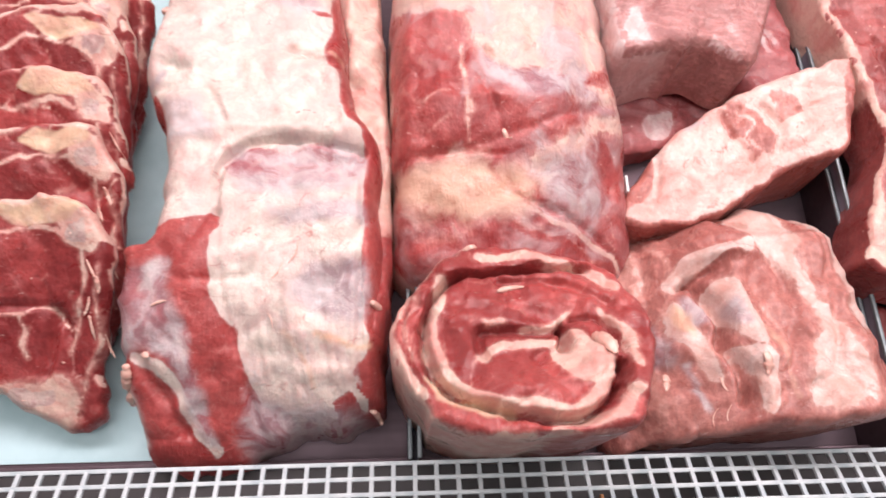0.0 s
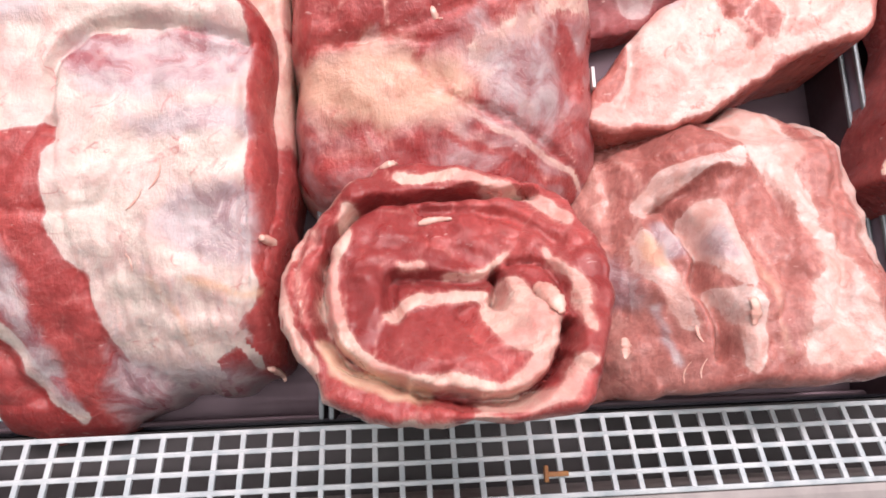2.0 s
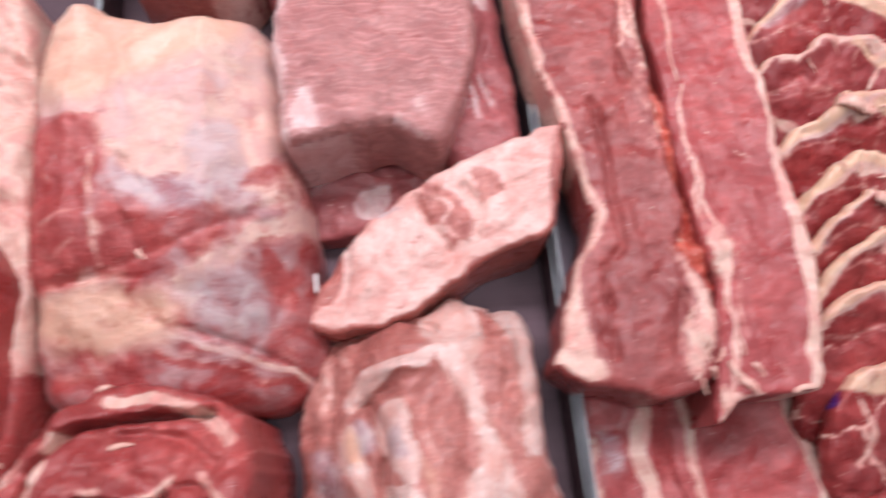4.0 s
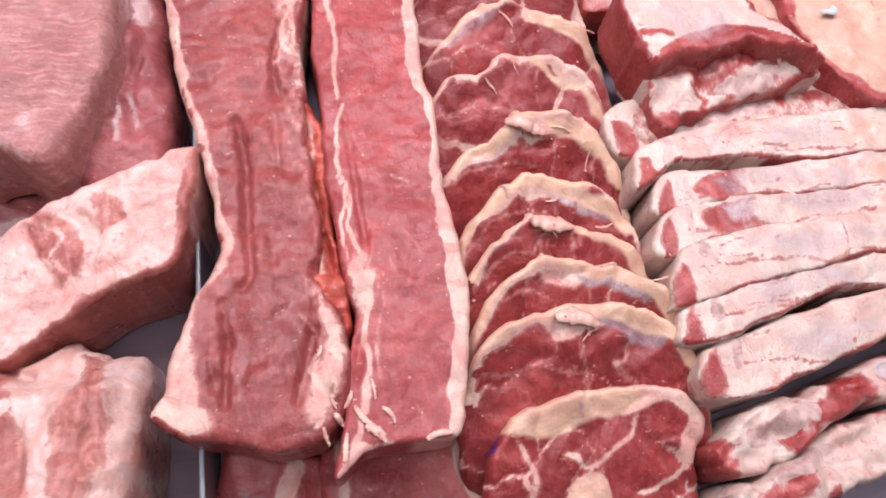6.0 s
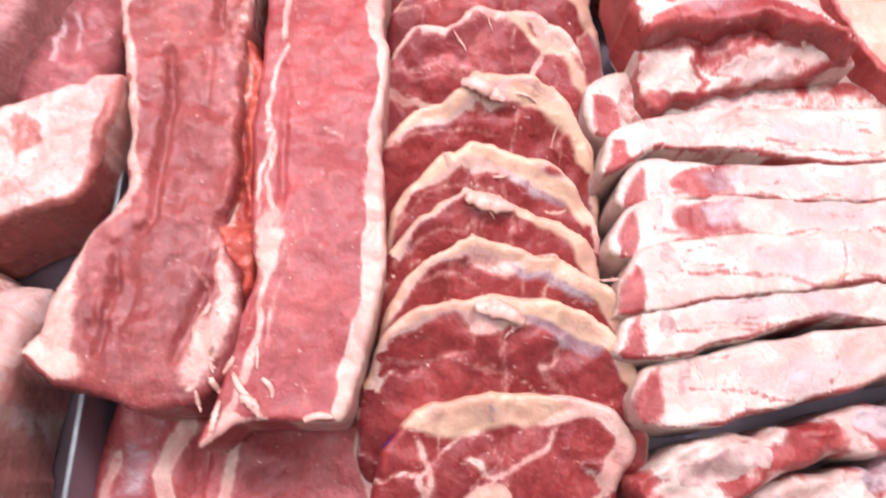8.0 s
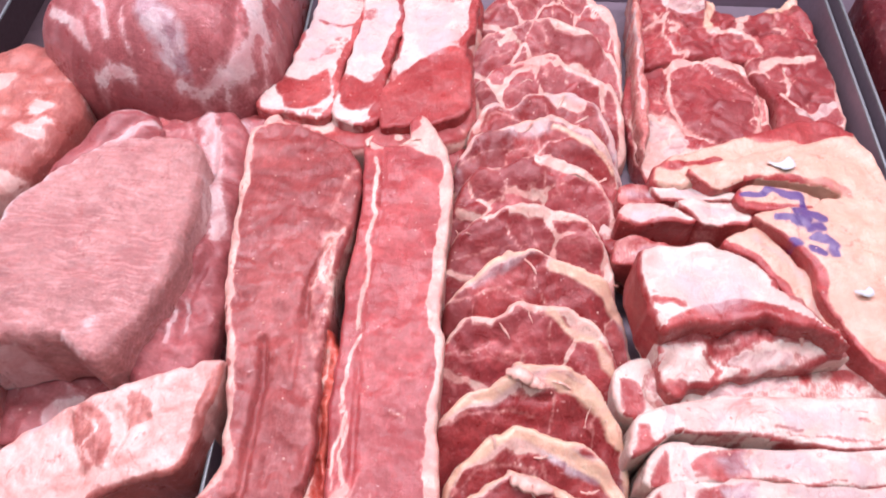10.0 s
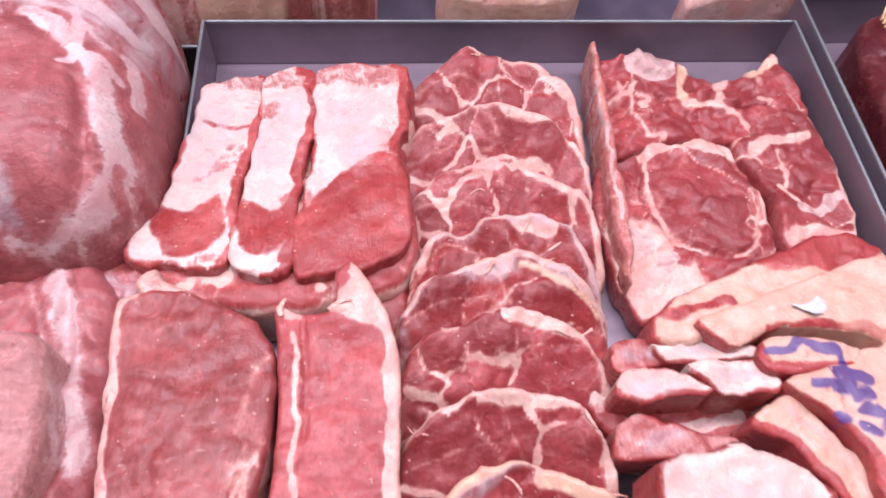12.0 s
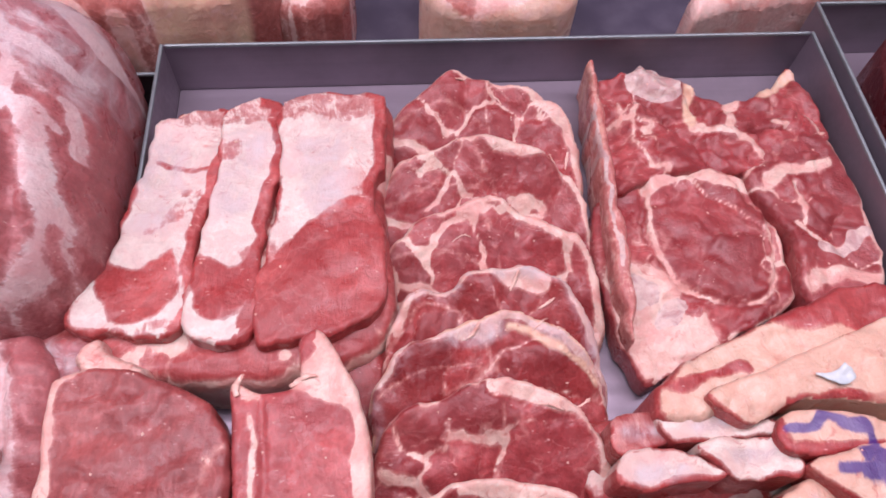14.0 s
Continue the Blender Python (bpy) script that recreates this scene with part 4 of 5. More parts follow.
cut("pork_loin", "pale pink pork piece with fine ridged fibres", "pork",
    [(100, 371), (133, 376), (161, 381), (186, 368), (200, 382), (212, 411), (220, 461), (219, 509), (208, 546), (186, 551), (160, 544), (140, 531), (118, 506), (98, 476), (92, 440), (95, 408)], 0.124, PORK, edge=0.007, wall=0.84, base=0.06, lump=0.003, seed=111, slope=(-0.12, 0),
    layers=[("f", "rim", (-1, 0.1), 5, 0.7, 5), ("f", "patch", [(100, 374), (122, 378), (116, 398), (104, 410)], 0, 0.6, 6), ("f", "patch", [(172, 384), (184, 386), (186, 402), (176, 398)], 0, 0.5, 5), ("f", "rim", (0.2, 1), 6, 0.5, 6)] + [("f", "line", [(96, 390 + 21 * q), (130, 396 + 21 * q + 5 * (q % 3)), (170, 390 + 21 * q), (205, 380 + 21 * q)], 0.3, 0.30, 2) for q in range(10)],
    grooves=[([(94, 384 + 13 * q), (124, 393 + 13 * q + 3 * (q % 2)), (158, 392 + 13 * q), (190, 382 + 13 * q + 2 * (q % 3)), (212, 374 + 13 * q)], 1.4, 0.0011) for q in range(16)])
cut("pork_trimming", "brownish pink pork trimming with a white fat stripe", "pork",
    [(84, 512), (98, 562), (116, 590), (154, 596), (168, 570), (156, 546), (122, 512), (100, 490)], 0.100, SHOULDER, edge=0.016, wall=0.6, lump=0.004, seed=115, layers=[("f", "line", [(160, 580), (142, 560), (122, 536), (106, 512)], 5, 0.85, 4), ("f", "line", [(150, 590), (130, 586)], 2, 0.6)], grooves=[([(150, 582), (126, 552), (108, 526)], 3, 0.004)])
cut("dark_trimming", "dark red meat lying in shadow under the shoulder", "meat chunk",
    [(140, 600), (176, 612), (250, 614), (250, 580), (214, 566), (170, 560), (158, 574)], 0.082, BEEF, edge=0.014, wall=0.7, lump=0.005, lump_scale=50, seed=117, layers=[("f", "line", [(196, 566), (200, 590), (206, 610)], 3, 0.8, 3), ("s", "patch", [(210, 600), (240, 602), (240, 580), (214, 578)], 0, 0.6, 6), ("f", "rim", (1, 0), 2, 0.7)])
cut("pork_belly_side", "dark pink pork side meat with pale streaks", "pork",
    [(150, 604), (184, 610), (219, 606), (236, 570), (240, 492), (246, 412), (240, 372), (205, 362), (180, 400), (178, 500)], 0.088, SHOULDER, edge=0.02, lump=0.006, seed=121,
    layers=[("f", "line", [(196, 596), (212, 560), (222, 520), (228, 486)], 6, 0.8, 5), ("s", "patch", [(196, 480), (214, 484), (220, 460), (200, 452)], 0, 0.8, 6), ("f", "line", [(206, 440), (214, 420), (220, 396)], 2, 0.9, 2), ("f", "line", [(222, 430), (230, 406)], 1.6, 0.9, 2), ("f", "line", [(196, 450), (206, 420)], 1.2, 0.8, 2), ("f", "line", [(178, 600), (196, 570), (200, 540)], 2, 0.7, 4), ("-f", "line", [(216, 560), (226, 540)], 3, 0.6, 3)],
    grooves=[([(205, 590), (210, 540), (208, 480), (200, 420)], 4, 0.006), ([(230, 470), (222, 430), (226, 390)], 3, 0.004)])
cut("pork_cut_end", "dark red hollow cut end with a pale knuckle", "pork",
    [(96, 395), (192, 392), (190, 368), (172, 352), (134, 335), (100, 335), (92, 360)], 0.054, SHOULDER, edge=0.02, lump=0.006, seed=125, layers=[("f", "patch", [(135, 365), (155, 368), (152, 350), (136, 348)], 0)])
cut("pork_shoulder", "big rounded pork shoulder with silver and white streaks", "pork shoulder",
    [(52, 661), (70, 742), (106, 776), (162, 815), (205, 826), (240, 806), (250, 775), (252, 725), (252, 680), (250, 642), (232, 612), (186, 599), (137, 596), (92, 608), (58, 638)], 0.165, SHOULDER, edge=0.06, wall=0.22, lump=0.004, lump_scale=26, base=0.06, seed=131, res=0.002, fold=0.002,
    layers=[("f", "patch", [(218, 690), (234, 684), (246, 650), (240, 622), (214, 604), (222, 622), (232, 640), (226, 662)], 0, 0.8, 4), ("f", "line", [(232, 622), (206, 608), (180, 604)], 2.5, 0.8, 3), ("f", "line", [(84, 668), (104, 660), (124, 640), (130, 622)], 3, 0.8, 3), ("f", "line", [(80, 648), (100, 636), (116, 618)], 3, 0.8, 3), ("f", "line", [(116, 604), (134, 606), (150, 602)], 3, 0.7, 3), ("f", "line", [(140, 640), (144, 624), (150, 612)], 2, 0.7, 3), ("s", "patch", [(60, 760), (131, 738), (195, 740), (240, 716), (256, 760), (220, 830), (120, 812)], 0, 0.52, 12), ("f", "line", [(140, 748), (185, 752), (228, 722)], 2, 0.8), ("f", "line", [(90, 764), (140, 794), (190, 812)], 3, 0.8), ("f", "line", [(222, 712), (232, 700)], 2.5, 0.9), ("f", "line", [(110, 752), (154, 768), (195, 762), (234, 742)], 6), ("f", "line", [(120, 782), (165, 800), (215, 800), (245, 770)], 6), ("f", "line", [(180, 742), (205, 722), (225, 690)], 6, 0.9),
            ("f", "line", [(205, 745), (214, 720), (206, 700)], 3), ("-f", "line", [(150, 784), (185, 778), (225, 778)], 4, 0.9), ("s", "patch", [(145, 655), (173, 640), (192, 612), (170, 612)], 0, 0.9, 6), ("f", "line", [(235, 720), (243, 690)], 3), ("-f", "line", [(240, 640), (238, 615)], 4, 0.8)],
    grooves=[([(216, 690), (224, 655), (216, 615), (170, 590)], 4, 0.006), ([(110, 745), (180, 735), (215, 700)], 5, 0.004)])
cut("red_trimming", "smooth reddish meat chunk behind the pork", "meat chunk",
    [(11, 648), (49, 659), (92, 618), (96, 575), (84, 535), (50, 500), (-10, 520), (-25, 600)], 0.11, VEAL, edge=0.03, seed=141, layers=[("f", "noise", 40.0, 0.5)])

# ---- meat: main tray ----
loin = cut("striploin", "long dark-pink beef loin strip with a cream fat edge", "loin strip",
    [(242, 560), (245, 507), (248, 463), (254, 416), (263, 384), (270, 348), (273, 312), (261, 287), (250, 262), (246, 245), (240, 231), (255, 219), (272, 214), (290, 208), (308, 208), (325, 214), (336, 240), (334, 268), (325, 290), (327, 320), (325, 360), (325, 400), (325, 449), (332, 483), (332, 528), (316, 557), (278, 574), (248, 573)],
    0.110, SIRLOIN, edge=0.0045, wall=0.9, fold=0.0016, base=0.066, lump=0.0022, lump_scale=50, res=0.0016, seed=151, ragged=0.0014,
    layers=[("f", "rim", (-1, 0.1), 4, 0.95, 2), ("f", "line", [(246, 555), (248, 507), (251, 463), (257, 416), (266, 384), (273, 348), (275, 312), (264, 289), (254, 264)], 2.0, 0.95, 2), ("f", "patch", [(250, 268), (240, 240), (239, 226), (258, 216), (266, 226), (262, 250), (264, 285)], 0, 0.85, 4), ("f", "line", [(324, 392), (319, 355), (326, 330)], 1.2, 0.5, 5), ("f", "patch", [(318, 294), (326, 280), (336, 262), (334, 240), (322, 218), (312, 220), (314, 238), (322, 262)], 0, 0.62, 4), ("f", "line", [(316, 250), (322, 232), (318, 216)], 1.6, 0.95, 2), ("f", "line", [(310, 275), (318, 262), (321, 244)], 0.7, 0.7, 2),
            ("f", "patch", [(312, 470), (334, 486), (332, 420), (324, 395), (316, 430)], 0, 0.5, 5), ("f", "line", [(322, 466), (314, 448), (322, 434)], 1.4, 1.0, 2), ("f", "line", [(318, 455), (310, 425), (318, 400), (318, 384)], 2, 0.6, 4), ("f", "line", [(330, 530), (318, 506), (320, 480)], 1.6, 0.5), ("-f", "rim", (0.1, -1), 4)],
    grooves=[([(286, 392), (289, 360), (288, 323), (290, 300), (284, 290)], 2.4, 0.005), ([(274, 284), (276, 262), (274, 232)], 2, 0.005), ([(268, 270), (270, 240)], 1.2, 0.002), ([(309, 440), (306, 400), (308, 360)], 2, 0.002), ([(322, 300), (318, 262), (308, 226)], 2, 0.003), ([(300, 320), (302, 290)], 1.2, 0.0015), ([(318, 468), (308, 430), (312, 400)], 1.5, 0.004)],
    rises=[(290, 470, 25, 80, 0.004), (296, 245, 16, 24, 0.004), (326, 318, 5, 10, 0.003)])
shreds(loin, [(326, 222, 300, 8, 3), (320, 216, 280, 9, 2), (322, 256, 250, 10, 2), (326, 236, 260, 12, 2), (322, 452, 260, 12, 2), (318, 440, 300, 8, 1.5)], 5)
first_loin = loin
loin = cut("striploin", "long red beef loin strip with a thick white fat edge", "loin strip",
    [(330, 563), (345, 558), (363, 562), (365, 586), (376, 588), (392, 560), (399, 530), (398, 477), (396, 413), (400, 398), (398, 355), (399, 324), (402, 290), (401, 265), (394, 232), (387, 206), (372, 204), (353, 204), (340, 202), (324, 192), (330, 216), (336, 250), (342, 272), (336, 290), (335, 318), (331, 362), (333, 402), (331, 440), (334, 479), (333, 533)],
    0.108, LOIN, edge=0.003, wall=0.93, fold=0.0008, base=0.066, lump=0.0014, lump_scale=55, res=0.0016, seed=161, ragged=0.0009,
    layers=[("f", "rim", (1, 0), 5, 1.0, 1.5), ("f", "line", [(390, 556), (396, 530), (395, 477), (393, 413), (396, 398), (395, 355), (396, 324), (398, 290), (397, 265), (390, 232), (384, 208)], 3.8, 1.0, 1.2), ("f", "line", [(339, 545), (344, 500), (340, 470), (343, 440), (340, 400)], 1.4, 0.95, 1.5), ("f", "line", [(344, 398), (343, 376), (340, 354), (344, 318), (349, 304)], 1.1, 1.0, 1.2), ("f", "line", [(337, 352), (338, 330), (340, 306)], 0.9, 0.9, 1.2), ("f", "patch", [(338, 300), (350, 306), (354, 288), (350, 270), (342, 272)], 0, 0.6, 3), ("f", "line", [(352, 292), (348, 270), (346, 250), (340, 230), (330, 200)], 1.6, 0.95, 1.5),
            ("f", "line", [(356, 286), (356, 262), (350, 240)], 0.5, 0.8, 1.5), ("f", "line", [(360, 300), (372, 286)], 0.4, 0.7, 1.5), ("f", "line", [(358, 292), (368, 276)], 0.4, 0.7, 1.5), ("f", "line", [(352, 252), (349, 236)], 0.5, 0.8, 1.5), ("f", "line", [(370, 350), (378, 344)], 0.7, 0.8, 1.5), ("f", "patch", [(346, 566), (366, 574), (380, 590), (396, 545), (386, 548), (366, 560)], 0), ("f", "line", [(328, 204), (344, 206)], 1, 0.7), ("f", "line", [(368, 212), (366, 222)], 0.6, 0.6, 1.5)],
    grooves=[([(346, 556), (349, 500), (345, 430), (348, 350), (350, 306)], 1.2, 0.0025), ([(341, 352), (341, 310)], 0.8, 0.002), ([(344, 268), (338, 236)], 1.4, 0.003)], rises=[(344, 290, 6, 10, 0.003)])
shreds(loin, [(336, 224, 300, 15, 3.2), (340, 214, 330, 13, 4.5), (331, 212, 260, 18, 3), (349, 222, 320, 10, 2.5), (369, 204, 20, 13, 3.5), (345, 238, 280, 12, 1.6), (335, 232, 250, 10, 2.5), (360, 560, 30, 14, 3), (334, 556, 100, 12, 4)], 6)

cut("wet_seam", "", "", [(318, 404), (330, 398), (335, 366), (333, 326), (339, 294), (337, 262), (326, 250), (318, 262), (320, 294), (323, 330), (317, 368)], 0.104, RAW, base=0.066, edge=0.005, wall=0.75, lump=0.005, lump_scale=90, seed=155, res=0.0016, ragged=0.003, thing=first_loin,
    layers=[("f", "line", [(324, 392), (327, 362), (324, 340)], 1.4, 0.8, 2), ("f", "line", [(326, 312), (328, 296)], 2, 0.7, 2), ("f", "line", [(330, 272), (324, 258)], 1.5, 0.8, 2)], grooves=[([(327, 350), (328, 322), (331, 300)], 1.6, 0.006)])
cut("loin_end", "dark beef loin end lying under the strips, fat edged", "loin strip",
    [(262, 215), (300, 212), (318, 205), (318, 140), (262, 138)], 0.052, LOIN, edge=0.006, seed=171, layers=[("f", "line", [(300, 208), (296, 180), (300, 150)], 5, 0.9, 2), ("s", "patch", [(272, 196), (288, 192), (284, 170), (270, 176)], 0, 0.7, 5), ("f", "line", [(266, 190), (264, 150)], 3, 0.8, 3)], rises=[(300, 180, 8, 30, 0.006)])
cut("loin_end", "dark beef loin end lying under the strips, fat edged", "loin strip",
    [(322, 230), (386, 232), (400, 200), (402, 140), (322, 138)], 0.052, LOIN, edge=0.006, seed=172, layers=[("f", "rim", (1, 0.2), 9), ("f", "line", [(325, 215), (328, 140)], 2)])

# steaks in one long leaning row: left, right, far edge, height, fat width, yellow, lean-back
STEAKS = [(412, 545, 792, 0.082, 2, 0, CHUCK), (406, 543, 732, 0.084, 2, 0, CHUCK), (408, 538, 680, 0.090, 3, 0, CHUCK), (408, 528, 627, 0.100, 4, 0, STEAK), (402, 526, 598, 0.104, 4, 1, STEAK),
          (398, 521, 563, 0.100, 1, 0, CHUCK), (395, 514, 509, 0.104, 2, 0, CHUCK), (400, 518, 468, 0.108, 4, 2, STEAK), (394, 512, 429, 0.106, 3, 1, CHUCK), (397, 511, 383, 0.110, 6, 2, STEAK),
          (402, 509, 344, 0.112, 8, 2, STEAK), (402, 510, 317, 0.114, 5, 2, STEAK), (402, 519, 293, 0.112, 7, 2, STEAK), (394, 529, 265, 0.108, 8, 2, STEAK)]
for k, (xl, xr, yt, zt, fw, yel, mat) in enumerate(STEAKS):
    r = random.Random(300 + k)
    xl, xr = xl - 4, xr + 5
    w = xr - xl
    tall = r.uniform(-0.12, 0.12)
    c = (xl + xr) / 2
    h = 98
    out = [(xl + 2, yt - 42), (xl + 0.14 * w, yt - 15 + r.uniform(-4, 3)), (xl + 0.34 * w, yt - 2 - 9 * max(0, -tall) * 8), (c + r.uniform(-14, 14), yt), (xl + 0.74 * w, yt - 6 - 9 * max(0, tall) * 8 + r.uniform(-3, 3)), (xl + 0.92 * w, yt - 24), (xr, yt - 50), (xr - 3, yt - h + 10), (c + 20, yt - h), (c - 30, yt - h + 2), (xl + 4, yt - h + 14)]
    lay = [("f", "rim", (0.15, 1), fw), ("f", "line", [(xl + 6, yt - 36), (xl + 0.3 * w, yt - 22 + r.uniform(-6, 4)), (c, yt - 30 + r.uniform(-8, 8))], 0.4, 0.8, 2), ("f", "line", [(c + 4 + r.uniform(-15, 15), yt - 14), (c + 10 + r.uniform(-10, 10), yt - 50)], 0.4, 0.8, 2), ("f", "rim", (1, -0.3), fw * 0.5)]
    if yel:
        lay += [("y", "rim", (0.3 * (1 if k % 2 else -1), 1), fw * 0.75 * yel / 2), ("y", "line", [(c + 0.1 * w, yt - 9), (c + 0.32 * w, yt - 22), (xr - 8, yt - 38)], 2.0 * yel)]
    if k in (10, 12, 13):
        lay += [("f", "patch", [(c - 18, yt - 2), (c + 8, yt + 2), (c + 10, yt - 14), (c - 14, yt - 16)], -1), ("s", "line", [(c + 10, yt - 10), (c + 40, yt - 24)], 6)]
    if mat is STEAK:
        lay += [("s", "rim", (0.5 if k % 2 else -0.5, 1), 8, 0.5, 4), ("f", "patch", [(c - 20 + 9 * (k % 4), yt - 3), (c + 4 + 9 * (k % 4), yt + 2), (c + 8 + 9 * (k % 4), yt - 12), (c - 14 + 9 * (k % 4), yt - 15)], -1, 0.9, 2)]
    else:
        lay += [("f", "line", [(xl + 8, yt - 44), (xl + 0.22 * w, yt - 50), (xl + 0.34 * w, yt - 62)], 2.2, 0.9, 2), ("f", "rim", (1, 0.4), 6, 0.8)]
    steak = cut("beef_steak", "red beef steak with cream fat rim, leaning in a long row" if yel else "marbled red beef steak with pale seams, leaning in a long row", "steak", out, zt - 0.023, mat, thick=0.014, slope=(r.uniform(-0.06, 0.06), 0.62), edge=0.004,
        res=0.0018, seed=200 + 9 * k, lump=0.0035, lump_scale=45, layers=lay, group="steaks in a long row", ragged=0.0016, cells=(42, 0.8, 1.0) if mat is CHUCK else (52, 0.25, 0.8))
    shreds(steak, [(xl + w * r.uniform(0.15, 0.95), yt - r.uniform(2, 22), r.uniform(150, 390), r.uniform(8, 14), r.uniform(0.8, 2)) for q in range(2)] + ([(c - 16, yt - 7, r.uniform(-20, 20), 24, 9)] if k in (9, 11, 13) else []), 60 + k)
cut("shin_steak", "red beef shin steak with marrow bone and cream fat rim", "steak",
    [(399, 180), (412, 206), (432, 217), (467, 221), (507, 217), (527, 199), (518, 178), (520, 150), (495, 133), (440, 130), (405, 142)], 0.078, STEAK, thick=0.016, slope=(0, 0.42), edge=0.005, res=0.0016, seed=401, lump=0.003, group="steaks in a long row", ragged=0.0016, cells=(40, 0.4, 1.0),
    layers=[("y", "patch", [(412, 204), (432, 217), (470, 221), (490, 213), (466, 205), (425, 200)], 0), ("f", "line", [(480, 212), (505, 215), (522, 200), (514, 184)], 6), ("f", "line", [(444, 190), (455, 184), (478, 192), (484, 204)], 1), ("f", "line", [(455, 182), (442, 168)], 1.5), ("f", "line", [(422, 195), (426, 175), (418, 160)], 1.2), ("f", "line", [(485, 165), (510, 176)], 1.5),
            ("y", "patch", [(437, 150), (441, 167), (448, 178), (462, 178), (468, 165), (466, 146), (450, 141)], 0, 0.95, 2), ("f", "line", [(437, 150), (441, 167), (448, 178), (462, 178), (468, 165), (466, 146)], 1.6), ("f", "line", [(480, 150), (500, 160)], 1.2), ("i", "line", [(404, 196), (412, 206)], 2.5, 1.0, 2), ("i", "line", [(455, 212), (456, 206)], 1, 0.7, 2)],
    rises=[(453, 162, 12, 15, 0.004)])

# cut rib strips beside the steaks
RIB_STRIPS = [([(518, 241), (528, 257), (555, 266), (617, 272), (680, 277), (720, 280), (718, 258), (662, 257), (614, 254), (558, 244), (531, 238)], 0.105), ([(520, 265), (531, 286), (563, 295), (621, 299), (680, 300), (722, 302), (722, 283), (666, 280), (623, 276), (574, 269), (527, 259)], 0.108),
              ([(518, 293), (532, 312), (580, 319), (673, 319), (724, 322), (724, 305), (670, 304), (621, 302), (563, 299), (534, 290)], 0.104), ([(524, 320), (537, 336), (581, 338), (677, 341), (726, 342), (726, 325), (674, 323), (623, 322), (580, 323), (542, 317)], 0.104),
              ([(517, 332), (526, 354), (570, 367), (646, 370), (726, 372), (728, 346), (678, 345), (627, 344), (582, 343), (544, 341)], 0.106), ([(527, 213), (531, 227), (558, 238), (614, 249), (680, 256), (716, 256), (712, 236), (657, 230), (610, 222), (568, 212), (542, 208)], 0.100),
              ([(515, 365), (520, 392), (575, 400), (700, 400), (726, 392), (726, 375), (646, 373), (570, 371), (540, 360)], 0.092)]
for k, (out, z) in enumerate(RIB_STRIPS):
    x0, y0 = out[0]
    ym = (out[2][1] + out[-3][1]) / 2
    out = [(px - (6 if px < 545 else 0), py + (3.0 if py > np.interp(px, (515, 726), (y0 + 2, ym + 4)) else -3.0)) for px, py in out]
    lay = [("f", "all", None, 0.70), ("-f", "rim", (0, -1), 2), ("-f", "patch", [(x0 - 8, y0 - 10), (x0 + 8, y0 - 6), (x0 + 8, y0 + 20), (x0 - 8, y0 + 20)], -1), ("b", "patch", [(x0 + 14, ym - 14), (x0 + 25, ym - 12), (x0 + 24, ym + 8), (x0 + 16, ym + 10)], -3),
           ("s", "line", [(590 + 37 * k % 60, ym + 5), (625 + 53 * k % 70, ym + 1)], 6, 0.56, 6), ("-f", "line", [(614 + 11 * k % 23, ym - 16), (617 + 11 * k % 23, ym + 16)], 0.8, 0.8, 2), ("-f", "noise", 30.0, 0.5, 0.45), ("f", "rim", (-1, 0.2), 4, 0.75), ("y", "patch", [(690 - 9 * k, ym + 12), (730, ym + 14), (730, ym - 14), (680 - 6 * k, ym - 12)], 0, 0.5, 10), ("s", "patch", [(560 + 23 * k % 50, ym + 8), (600 + 23 * k % 50, ym + 9), (606 + 23 * k % 50, ym - 6), (570 + 23 * k % 50, ym - 8)], 0, 0.55, 5), ("-f", "line", [(545, ym - 5), (580, ym - 7), (600, ym - 8)], 0.6, 0.8, 1.5)]
    r = random.Random(700 + k)
    for q in range(6):
        a, b = r.uniform(545, 700), ym + r.uniform(-8, 8)
        lay += [("-f", "line", [(a, b), (a + r.uniform(4, 18), b + r.uniform(-3, 3))], r.uniform(0.4, 1.6), 0.75, 2), ("s" if q % 2 else "y", "line", [(a + 15, b - 3), (a + 24, b + 2)], r.uniform(2, 5), 0.5, 4)]
    lay += [("-f", "line", [(535, ym - 9), (600, ym - 9), (670, ym - 7)], 1.2, 0.8, 2), ("-f", "line", [(650 + 9 * (k % 3), ym - 12), (655 + 9 * (k % 3), ym + 12)], 0.8, 0.7, 2)]
    if k in (3, 2):
        lay += [("-f", "patch", [(546, ym - 5), (560, ym - 11), (580, ym - 8), (578, ym + 3), (584, ym + 8), (562, ym + 9), (550, ym + 4)], 0, 0.9, 3), ("s", "patch", [(560, ym + 6), (582, ym + 8), (582, ym - 4), (566, ym - 6)], 0, 0.7, 4)]
    cut("rib_strip", "sawn beef rib strip with pale fat and bluish bone end", "rib strip", out, z, STRIP, edge=0.0014, wall=0.95, lump=0.0016, fold=0.0006, seed=500 + k, res=0.0015, ragged=0.0016, layers=lay, group="sawn rib strips")
CHOPS = [([(520, 180), (545, 196), (580, 205), (640, 218), (700, 232), (720, 215), (660, 200), (600, 186), (560, 172), (530, 164)], 0.092), ([(530, 160), (560, 170), (600, 184), (650, 194), (715, 205), (715, 170), (650, 166), (600, 150), (550, 138), (528, 142)], 0.088)]
